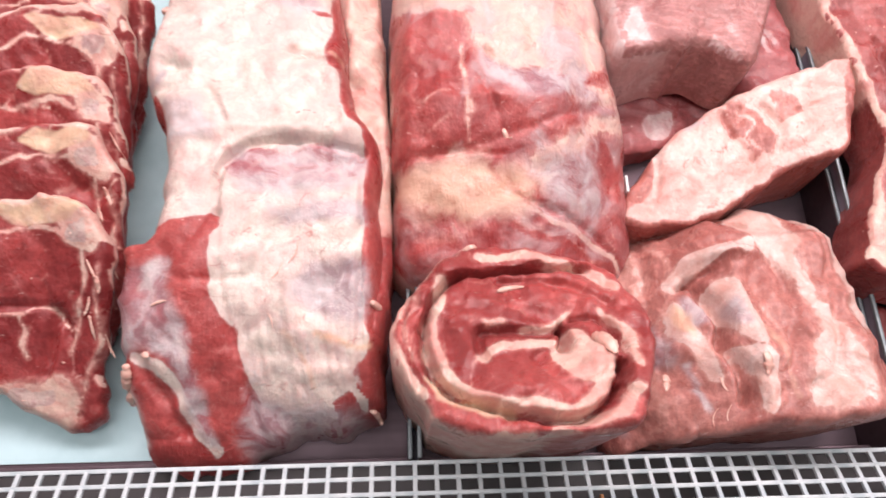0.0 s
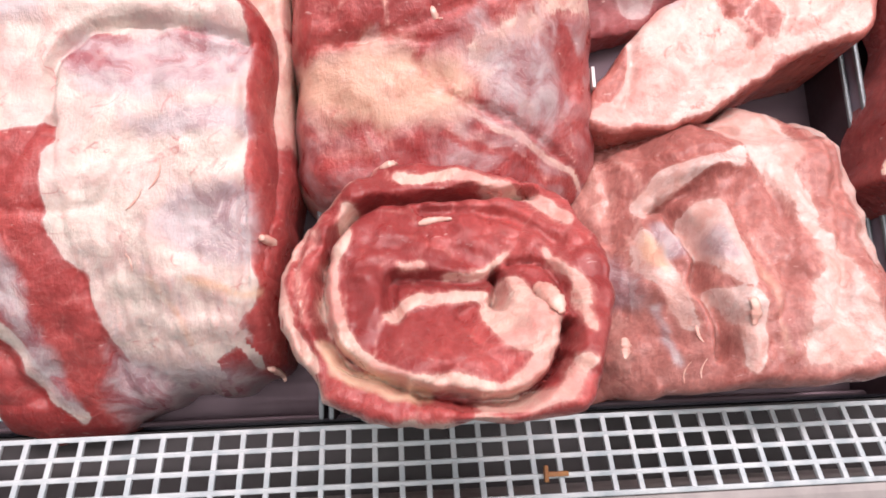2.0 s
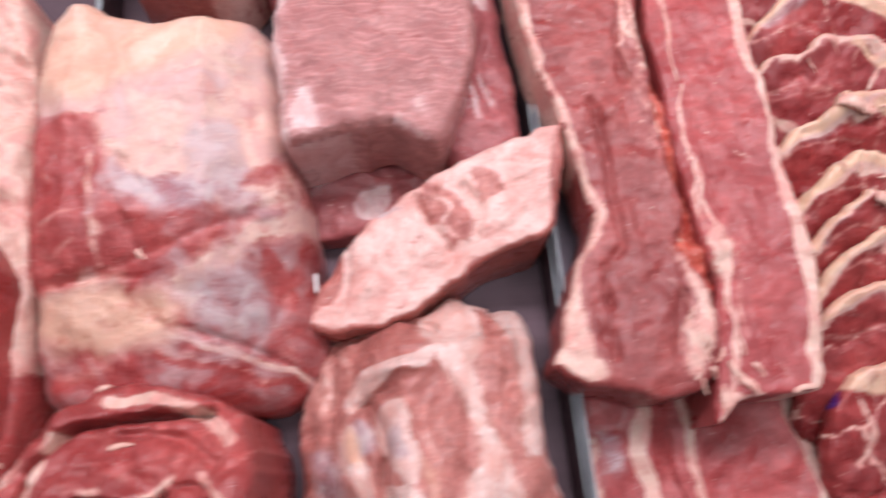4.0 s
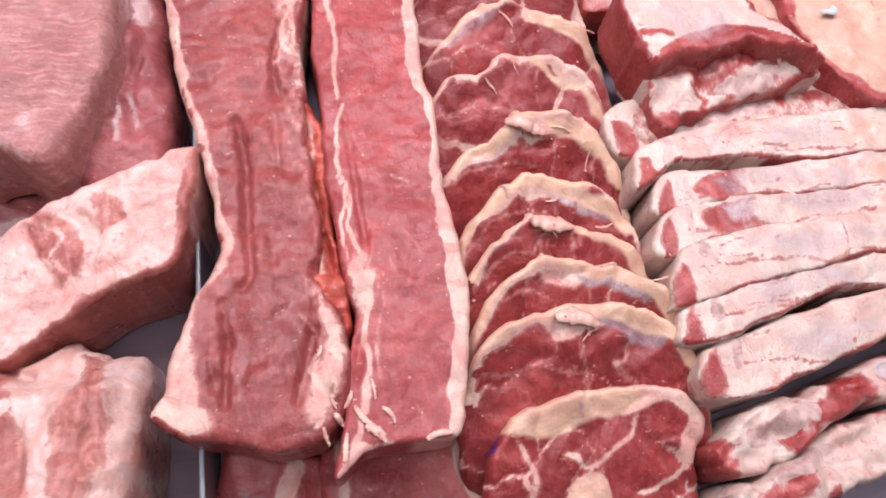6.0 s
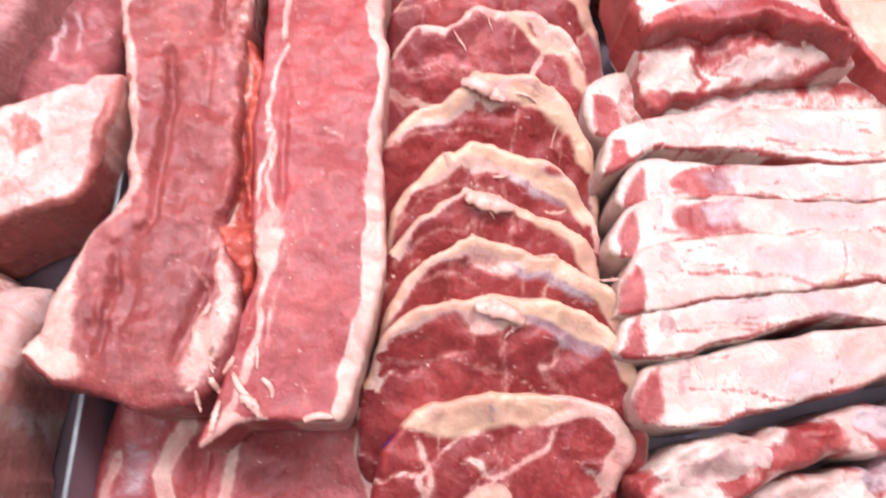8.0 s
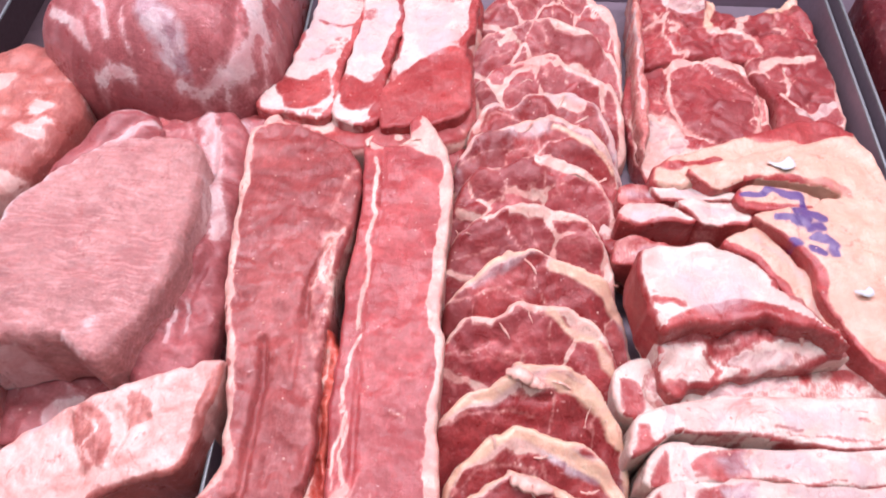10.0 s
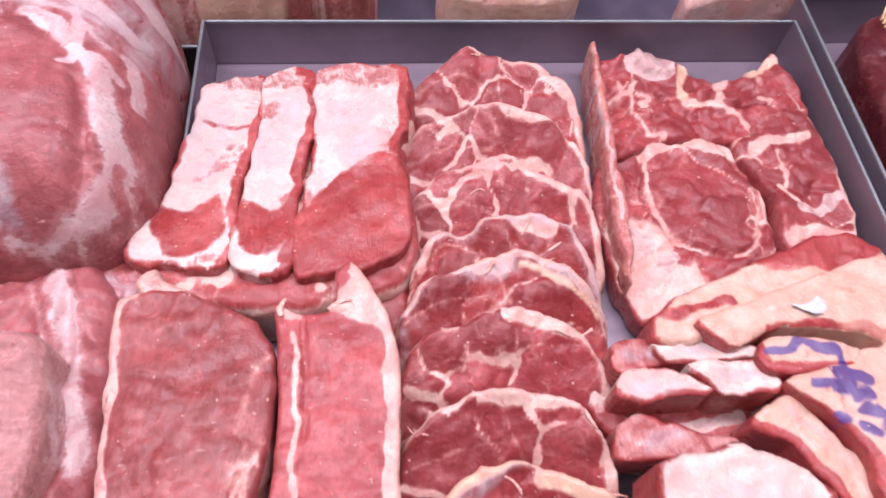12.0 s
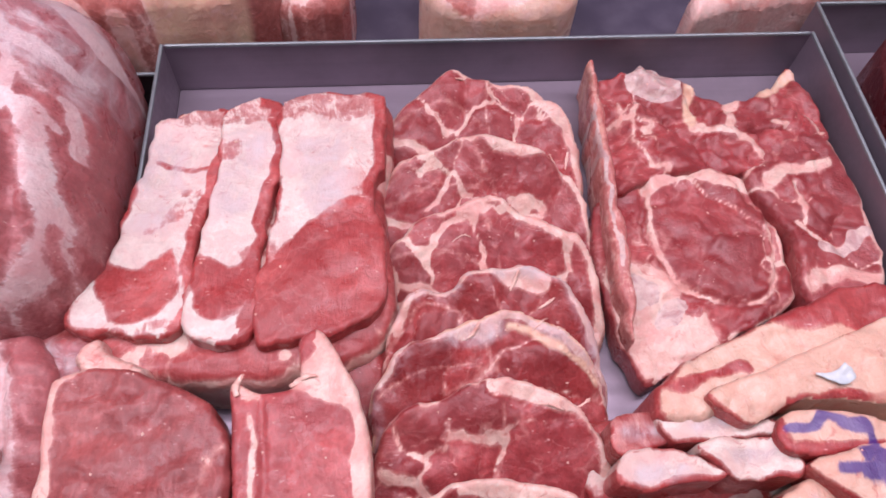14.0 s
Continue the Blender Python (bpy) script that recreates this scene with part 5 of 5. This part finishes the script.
for k, (out, z) in enumerate(CHOPS):
    cut("rib_chop", "bone-in rib chop with pale fat and red meat", "chop", out, z, STRIP, edge=0.004, wall=0.82, lump=0.006, lump_scale=60, seed=520 + k, ragged=0.004, group="rib chops at the tray front",
        layers=[("f", "all", None, 0.62), ("-f", "noise", 55.0, 0.15), ("b", "line", [(out[0][0] + 25, out[0][1] + 4), (out[0][0] + 60, out[0][1] + 12)], 5), ("s", "line", [(640, out[3][1] - 8), (690, out[4][1] - 10)], 8)])

# folded belly with the inspection stamp, blurred violet dabs
STAMP = [("i", "line", [(x, y), (x + dx, y + dy)], w + 0.7, 1.0, 2) for x, y, dx, dy, w in ((609, 521, 14, -1, 2.6), (622, 521, 6, 5, 3), (630, 527, 8, -4, 2.2), (638, 521, 10, -2, 3), (648, 518, 3, -7, 2), (624, 502, 8, -2, 1.6), (636, 498, 12, 2, 3.2), (640, 506, 8, 2, 3), (650, 505, 8, -6, 3.6), (644, 494, 10, -2, 3), (646, 486, 8, -4, 3), (654, 484, 3, -7, 2.4), (634, 484, 4, -6, 1.6), (645, 475, 6, -4, 2), (655, 476, 2, -6, 1.6))]
cut("belly_flap", "folded tan-skinned belly with a violet ink stamp", "belly",
    [(570, 541), (584, 547), (614, 557), (657, 571), (687, 580), (706, 566), (718, 481), (724, 394), (690, 374), (664, 392), (652, 420), (644, 438), (642, 461), (630, 484), (612, 503), (638, 511), (655, 519), (678, 525), (652, 533), (616, 536), (600, 530), (585, 527)], 0.114, BELLY, edge=0.0035, wall=0.93, lump=0.003, seed=541, res=0.0014, base=0.085, ragged=0.0012,
    layers=[("f", "all", None, 1.0), ("-f", "rim", (-0.8, -0.6), 4.5), ("y", "patch", [(640, 560), (700, 560), (712, 480), (718, 400), (690, 400), (668, 470)], 0, 0.42, 14)] + STAMP)
cut("belly_finger", "sliced tan belly end with violet ink and red edge", "belly",
    [(601, 521), (611, 531), (640, 529), (662, 522), (656, 513), (639, 510), (617, 508), (604, 511)], 0.112, BELLY, edge=0.003, wall=0.93, base=0.08, seed=543, res=0.0014, lump=0.002, ragged=0.001, layers=[("f", "all", None, 1.0), ("-f", "rim", (-0.8, -0.6), 4.5)] + STAMP)
cut("belly_finger", "long sliced belly strip, pale fat with red edges", "belly",
    [(589, 485), (607, 497), (619, 497), (632, 480), (645, 460), (650, 440), (660, 412), (642, 410), (632, 430), (619, 452), (607, 473), (593, 479)], 0.105, BELLY, edge=0.003, wall=0.93, base=0.07, seed=544, res=0.0014, lump=0.002, ragged=0.0015, layers=[("f", "all", None, 0.95), ("s", "line", [(612, 490), (634, 462), (645, 430)], 4, 0.55, 5), ("-f", "rim", (-0.8, -0.6), 5)])
cut("belly_fold", "cream belly fold with thin red meat layers", "belly",
    [(543, 538), (556, 556), (590, 573), (630, 588), (669, 602), (702, 600), (704, 570), (657, 556), (614, 544), (572, 532), (552, 530)], 0.106, BELLY, edge=0.004, wall=0.9, base=0.055, seed=546, res=0.0015, lump=0.003, layers=[("f", "all", None, 0.95), ("-f", "line", [(556, 546), (578, 552), (598, 556)], 3, 1.0, 2), ("-f", "rim", (-1, 0), 2), ("-f", "patch", [(612, 588), (660, 606), (706, 604), (700, 582), (640, 574)], 0, 0.95, 3)])
for px, py, s in ((636, 546, 0.75), (668, 440, 0.5)):
    cut("plastic_scrap", "crumpled white plastic scrap lying on the belly", "plastic scrap", [(px - 12 * s, py + 4 * s), (px + 2 * s, py + 2 * s), (px + 9 * s, py + 9 * s), (px + 13 * s, py - 2 * s), (px + 4 * s, py - 8 * s), (px - 4 * s, py - 3 * s)], 0.119, WHITE_PLASTIC, thick=0.002, base=0.08, edge=0.002, lump=0.002, lump_scale=120, seed=int(px), res=0.0015)
BELLY_RIBS = [([(546, 538), (573, 543), (590, 530), (604, 529), (604, 522), (572, 521), (554, 520), (547, 528)], 0.104, 0.85), ([(562, 516), (571, 521), (598, 522), (606, 517), (613, 507), (608, 500), (582, 500), (573, 505)], 0.104, 0.9),
              ([(521, 510), (528, 518), (553, 517), (575, 506), (567, 501), (550, 500), (532, 498), (520, 502)], 0.102, 0.9), ([(522, 534), (548, 540), (556, 524), (537, 518), (521, 520)], 0.098, 0.3), ([(515, 488), (530, 494), (552, 488), (585, 478), (560, 470), (528, 468), (514, 474)], 0.094, 0.35)]
for k, (out, z, pale) in enumerate(BELLY_RIBS):
    xm, ym = sum(p[0] for p in out) / len(out), sum(p[1] for p in out) / len(out)
    cut("belly_rib", "pale rib end with red meat between bones under belly", "rib strip", out, z, STRIP, edge=0.002, wall=0.94, seed=551 + k, base=0.07, ragged=0.0018, res=0.0014, lump=0.003,
        layers=[("f", "all", None, pale), ("s", "patch", [(xm - 12, ym + 4), (xm + 10, ym + 4), (xm + 12, ym - 4), (xm - 10, ym - 5)], 0, 0.6, 4), ("-f", "rim", (-0.5, -1), 2.6), ("-f", "rim", (1, 0.3), 2)])
cut("belly_under", "lower rib layer with pale fat and bone in shadow", "rib panel", [(514, 540), (560, 546), (630, 556), (650, 500), (600, 482), (540, 474), (512, 500)], 0.074, STRIP, edge=0.004, wall=0.9, seed=559, base=0.04, layers=[("f", "noise", 50.0, 0.1, 0.7), ("b", "line", [(550, 490), (600, 496)], 4)])
breast = cut("rib_breast", "folded rib breast with white membrane and ragged red edge", "rib panel",
    [(521, 457), (553, 466), (588, 461), (616, 432), (636, 408), (646, 398), (622, 406), (589, 411), (550, 404), (531, 400), (525, 425)], 0.131, STRIP, edge=0.004, wall=0.86, base=0.085, lump=0.002, fold=0.0005, seed=561, res=0.0018, ragged=0.003,
    layers=[("f", "all", None, 0.74), ("-f", "rim", (0.3, -1), 8), ("-f", "rim", (-1, 0), 2), ("s", "patch", [(540, 450), (570, 455), (592, 430), (580, 405), (550, 415)], 0, 0.56, 10), ("-f", "line", [(560, 450), (585, 420)], 0.5, 0.6, 2), ("-f", "line", [(530, 420), (545, 418)], 2.5), ("-f", "line", [(596, 455), (636, 404)], 2)])
cut("under_fold", "", "", [(530, 414), (560, 416), (600, 420), (636, 412), (652, 398), (614, 387), (580, 382), (556, 372), (538, 368), (532, 390)], 0.112, STRIP, edge=0.004, wall=0.88, base=0.08, lump=0.004, lump_scale=55, seed=563, res=0.0018, ragged=0.003, thing=breast, slope=(0, 0.2),
    layers=[("f", "all", None, 0.66), ("b", "patch", [(576, 396), (596, 402), (614, 398), (606, 389), (584, 388)], 0, 0.8, 3), ("-f", "line", [(540, 406), (580, 408), (630, 408)], 3, 0.9, 2), ("-f", "line", [(560, 398), (572, 388), (566, 378)], 3, 0.8, 2), ("-f", "rim", (0, -1), 2.5), ("-f", "noise", 45.0, 0.35)])
shreds(breast, [(614, 416, -40, 12, 4), (620, 410, -80, 8, 3), (566, 452, 250, 10, 4), (532, 432, 0, 12, 3)], 90)
cut("belly_under", "lower rib layer with pale fat and bone in shadow", "rib panel",
    [(530, 392), (600, 396), (660, 402), (725, 396), (726, 366), (660, 362), (590, 362), (534, 364)], 0.096, STRIP, edge=0.012, seed=571, base=0.06, layers=[("f", "all", None, 0.52), ("b", "line", [(570, 378), (610, 384)], 5), ("-f", "noise", 40.0, 0.05)])
# back of the main tray
cut("t_bone_chop", "red chop with pale bone corner and round eye muscle", "chop",
    [(550, 690), (586, 714), (629, 718), (660, 704), (670, 660), (666, 616), (637, 600), (608, 586), (572, 570), (558, 572), (546, 620)], 0.060, CHUCK, edge=0.004, wall=0.85, base=0.037, lump=0.003, seed=601, res=0.0018, slope=(0, 0.06), group="chops at the tray back", cells=(40, 0.35, 0.9),
    layers=[("f", "patch", [(546, 645), (570, 648), (600, 630), (612, 600), (604, 578), (550, 572)], 0, 0.7, 5), ("-f", "patch", [(596, 628), (612, 622), (606, 606), (592, 612)], 0, 0.9), ("b", "patch", [(555, 636), (572, 640), (583, 624), (563, 612)], -1), ("b", "patch", [(584, 622), (601, 620), (593, 602), (572, 602)], -2), ("-f", "rim", (-1, -0.5), 2.4), ("f", "line", [(592, 704), (627, 712), (658, 700)], 5), ("f", "line", [(592, 704), (583, 670), (594, 635)], 1.4), ("f", "line", [(594, 632), (629, 616), (658, 628), (666, 670)], 1.4), ("f", "rim", (1, 0.2), 2.5), ("-f", "patch", [(612, 616), (637, 618), (637, 598), (612, 594)], 0)],
    grooves=[([(588, 708), (581, 670), (592, 632)], 2, 0.004), ([(594, 628), (631, 614), (660, 632), (666, 680)], 2, 0.004)], rises=[(630, 666, 28, 34, 0.005)])
cut("t_bone_chop", "red chop with marbled eye and pale bone edge", "chop",
    [(658, 710), (689, 752), (716, 758), (731, 710), (732, 650), (722, 614), (689, 604), (670, 616), (672, 660)], 0.068, CHUCK, edge=0.004, wall=0.85, base=0.037, lump=0.003, seed=602, res=0.0018, group="chops at the tray back", cells=(40, 0.35, 0.9),
    layers=[("f", "line", [(670, 700), (689, 710), (716, 716)], 4), ("f", "line", [(679, 670), (699, 650), (720, 654)], 2), ("b", "line", [(724, 660), (705, 646), (693, 650)], 4), ("f", "line", [(674, 620), (699, 628), (728, 622)], 5), ("f", "rim", (1, -0.2), 3), ("f", "line", [(689, 700), (685, 670)], 1.5)], grooves=[([(689, 700), (699, 670), (722, 662)], 2, 0.003)])
cut("t_bone_chop", "dark red chop with yellow fat and bone stub", "chop",
    [(569, 796), (596, 806), (614, 816), (637, 792), (666, 774), (699, 788), (722, 806), (731, 762), (722, 726), (689, 710), (648, 712), (596, 710), (565, 700), (561, 750)], 0.066, CHUCK, edge=0.005, wall=0.85, lump=0.006, lump_scale=50, seed=603, res=0.0018, group="chops at the tray back", cells=(40, 0.35, 0.9),
    layers=[("b", "patch", [(592, 800), (614, 814), (631, 794), (623, 776), (600, 782)], 0), ("y", "line", [(638, 792), (629, 755)], 4), ("y", "line", [(722, 802), (699, 784), (685, 776)], 5), ("f", "line", [(629, 750), (658, 740), (689, 710)], 3), ("f", "line", [(596, 780), (586, 740), (606, 715)], 1.2), ("f", "line", [(666, 774), (658, 750)], 3), ("f", "line", [(689, 750), (720, 740)], 2)],
    grooves=[([(637, 786), (648, 755), (689, 740)], 3, 0.008), ([(606, 775), (622, 745), (648, 725)], 2, 0.004)])
cut("chine_bone", "narrow sawn chine bone with reddish marrow, standing on edge", "bone", [(565, 812), (570, 806), (567, 760), (564, 700), (562, 645), (558, 606), (552, 590), (551, 640), (554, 700), (560, 770)], 0.076, BEEF, edge=0.003, wall=0.85, lump=0.002, seed=611, res=0.0016, layers=[("f", "all", None, 0.42), ("y", "line", [(566, 808), (564, 770), (561, 730)], 1.6, 0.6, 3), ("b", "line", [(561, 770), (558, 700), (556, 640)], 1.6, 0.9, 2), ("-f", "line", [(566, 760), (563, 690), (560, 620)], 1.2, 0.9, 2)])
# three veal ribs
VR = [([(281, 752), (312, 754), (308, 700), (300, 650), (296, 600), (262, 601), (238, 606), (238, 623), (254, 655), (263, 707), (268, 738)], 0.092), ([(314, 755), (346, 757), (345, 700), (338, 650), (336, 596), (299, 599), (303, 650), (311, 700)], 0.094), ([(350, 758), (408, 764), (412, 728), (403, 684), (410, 633), (398, 600), (350, 590), (337, 596), (341, 650), (348, 700)], 0.095)]
for k, (out, z) in enumerate(VR):
    xm = sum(p[0] for p in out) / len(out)
    out = [(px + (1.6 if px > xm else -1.6), py) for px, py in out]
    lay = [("f", "patch", [(p[0] + (xm - p[0]) * 0.10, p[1]) for p in out], 1), ("-f", "patch", [(xm - 70, 770), (xm + 70, 780), (xm + 70, 742), (xm - 70, 744)], 0, 0.55, 5), ("s", "patch", [(xm - 16, 730), (xm + 18, 730), (xm + 10, 670), (xm - 18, 670)], 0, 0.5, 12), ("f", "line", [(xm + 10, 728), (xm + 4, 712), (xm + 12, 700)], 1.5, 1.0, 2), ("-f", "rim", (1, 0), 6, 1.0, 1.5), ("-f", "noise", 40.0, 0.5, 0.7), ("-f", "line", [(xm - 20, 690), (xm - 6, 694)], 0.5, 0.8, 2)]
    if k == 0:
        lay += [("-f", "line", [(272, 712), (286, 707), (304, 710)], 2.2, 0.9, 2), ("f", "line", [(262, 618), (258, 640), (270, 655)], 3, 0.9, 2)]
    if k == 2:
        lay += [("-f", "patch", [(340, 640), (398, 685), (425, 670), (425, 580), (330, 580)], 0)]
    else:
        lay += [("-f", "patch", [(xm - 34, 650), (xm - 4, 640), (xm + 16, 652), (xm + 14, 618), (xm - 14, 606)], 0)]
    cut("veal_rib", "veal rib section with silvery white membrane and red meat", "rib section", out, z, RIB, edge=0.0022, wall=0.92, lump=0.002, fold=0.0006, seed=620 + k, res=0.0018, base=0.06, layers=lay, group="veal ribs side by side", ragged=0.0026)
cut("veal_breast", "red meat layer under the veal ribs", "rib section", [(276, 764), (346, 762), (413, 768), (418, 728), (410, 684), (416, 633), (406, 588), (350, 572), (300, 574), (254, 584), (246, 640), (264, 707)], 0.084, BEEF, edge=0.008, seed=630, layers=[("f", "rim", (0, -1), 2), ("f", "noise", 60.0, 0.5)])
cut("fat_trim", "cream fat trimming between the loins and ribs", "fat trimming", [(246, 590), (256, 597), (264, 588), (284, 575), (268, 568), (250, 576)], 0.098, BEEF, edge=0.004, seed=640, base=0.07, layers=[("f", "all", None, 0.62)])
cut("under_steak", "dark red steak end tucked beneath the row", "steak", [(372, 600), (404, 612), (412, 560), (400, 520), (380, 560)], 0.07, STEAK, edge=0.01, seed=645)

# ---- row behind the trays ----
cut("rear_knuckle", "yellowish knuckle with dark red meat behind trays", "knuckle", [(190, 838), (232, 826), (268, 836), (310, 838), (345, 862), (340, 940), (260, 960), (190, 920)], 0.13, VEAL, edge=0.04, seed=701, base=0.031, layers=[("y", "patch", [(258, 815), (312, 815), (322, 880), (300, 910), (262, 890)], 0, 0.95, 4), ("f", "line", [(196, 838), (222, 822), (250, 826)], 4, 0.9), ("f", "line", [(258, 815), (256, 860), (270, 900)], 3, 0.9), ("y", "line", [(230, 820), (262, 826)], 3, 0.8), ("-f", "patch", [(226, 850), (248, 856), (246, 836), (230, 834)], 0)])
cut("rear_bone", "pink bone end behind the trays", "bone", [(335, 852), (372, 848), (392, 866), (388, 920), (345, 930), (330, 890)], 0.10, VEAL, edge=0.02, seed=703, base=0.031, layers=[("f", "noise", 50.0, 0.0)])
cut("rear_ham", "round cut ham with pale rind and central bone", "ham", [(454, 846), (500, 838), (552, 844), (566, 880), (550, 930), (500, 945), (456, 925), (444, 880)], 0.105, VEAL, edge=0.025, seed=705, base=0.031, layers=[("f", "all", None, 0.5), ("-f", "patch", [(458, 836), (482, 834), (484, 890), (460, 900)], 0, 0.95, 4), ("-f", "patch", [(528, 836), (548, 838), (550, 880), (530, 890)], 0, 0.8, 5), ("f", "patch", [(490, 945), (522, 945), (526, 826), (486, 826)], 0, 0.95, 5), ("y", "rim", (0, -1), 6, 0.6), ("f", "rim", (1, 0), 8), ("f", "rim", (-1, 0), 8)])
cut("rear_roast", "netted rolled roast in pale fat behind trays", "roast", [(650, 838), (680, 846), (740, 856), (800, 864), (860, 876), (860, 910), (780, 900), (690, 880), (652, 860)], 0.10, VEAL, edge=0.022, seed=707, base=0.031, layers=[("f", "noise", 45.0, -0.1)])

# ---- dark ham with string ----
ham = cut("smoked_ham", "dark smoked ham tied with golden string", "ham", [(762, 742), (778, 800), (820, 820), (880, 800), (900, 720), (890, 620), (840, 590), (790, 600), (764, 660)], 0.11, HAM, edge=0.04, seed=711, layers=[("s", "patch", [(785, 740), (810, 745), (808, 700), (786, 700)], -3)])
for k in range(3):
    tube("string", [(0.785 - 0.83, 0.775 - 0.70 + 0.004 * k, 0.078), (0.80 - 0.83, 0.79 - 0.70 + 0.006 * k, 0.085 + 0.004 * k), (0.82 - 0.83, 0.792 - 0.70 - 0.01 * k, 0.084), (0.845 - 0.83, 0.78 - 0.70, 0.078)], 0.0012, STRING, ham, 6)

# ---- small bits ----
tag = tagged(new("paper_tag"), "tiny white printed paper tag on the flank edge", "tag")
tag.location = (0.107, 0.298, 0.075)
block("tag_sheet", (-0.0005, -0.006, -0.004), (0.0012, 0.006, 0.004), TAG_PAPER, tag, 0.0003)
for k in range(4):
    block("print_bar", (0.0012, -0.0045 + 0.0024 * k, -0.003), (0.0014, -0.0033 + 0.0024 * k, 0.003), VOID, tag)
cut("cyan_scrap", "small cyan plastic scrap between steaks and belly", "plastic scrap", [(522, 508), (530, 512), (536, 504), (526, 500)], 0.074, SHEET, thick=0.003, edge=0.002, seed=801, res=0.0015, lump=0.001)

# crumbs of fat and bone scattered by the saw
rng = random.Random(77)
spots = []
for ob in list(bpy.data.objects):
    if ob.type == "MESH" and ob.parent and ob.parent.name.split(".")[0] in ("beef_steak", "rib_steak", "shin_steak", "t_bone_chop", "veal_rib", "belly_flap", "striploin", "rib_strip"):
        base_at = ob.parent.location
        ups = [v for v in ob.data.vertices if v.normal.z > 0.75]
        for v in rng.sample(ups, min(len(ups), max(2, len(ups) // 260))):
            spots.append(base_at + v.co)
cv, cf = [], []
for s in spots:
    r = rng.uniform(0.0004, 0.0010)
    n = len(cv)
    for dx, dy, dz in ((1.3, 0, 0), (0, 1, 0), (-1.1, 0.2, 0), (0.1, -1.2, 0), (0, 0, 0.9), (0, 0, -0.8)):
        cv.append((s.x + r * dx * rng.uniform(0.6, 1.4), s.y + r * dy * rng.uniform(0.6, 1.4), s.z + r * dz))
    cf += [(n + a, n + (a + 1) % 4, n + 4) for a in range(4)] + [(n + (a + 1) % 4, n + a, n + 5) for a in range(4)]
crumbs = mesh_object("meat_crumbs", cv, cf, PLAIN_FAT)
tagged(crumbs, "tiny pale crumbs of fat scattered on the cut meat", "crumbs", "", "stuff")
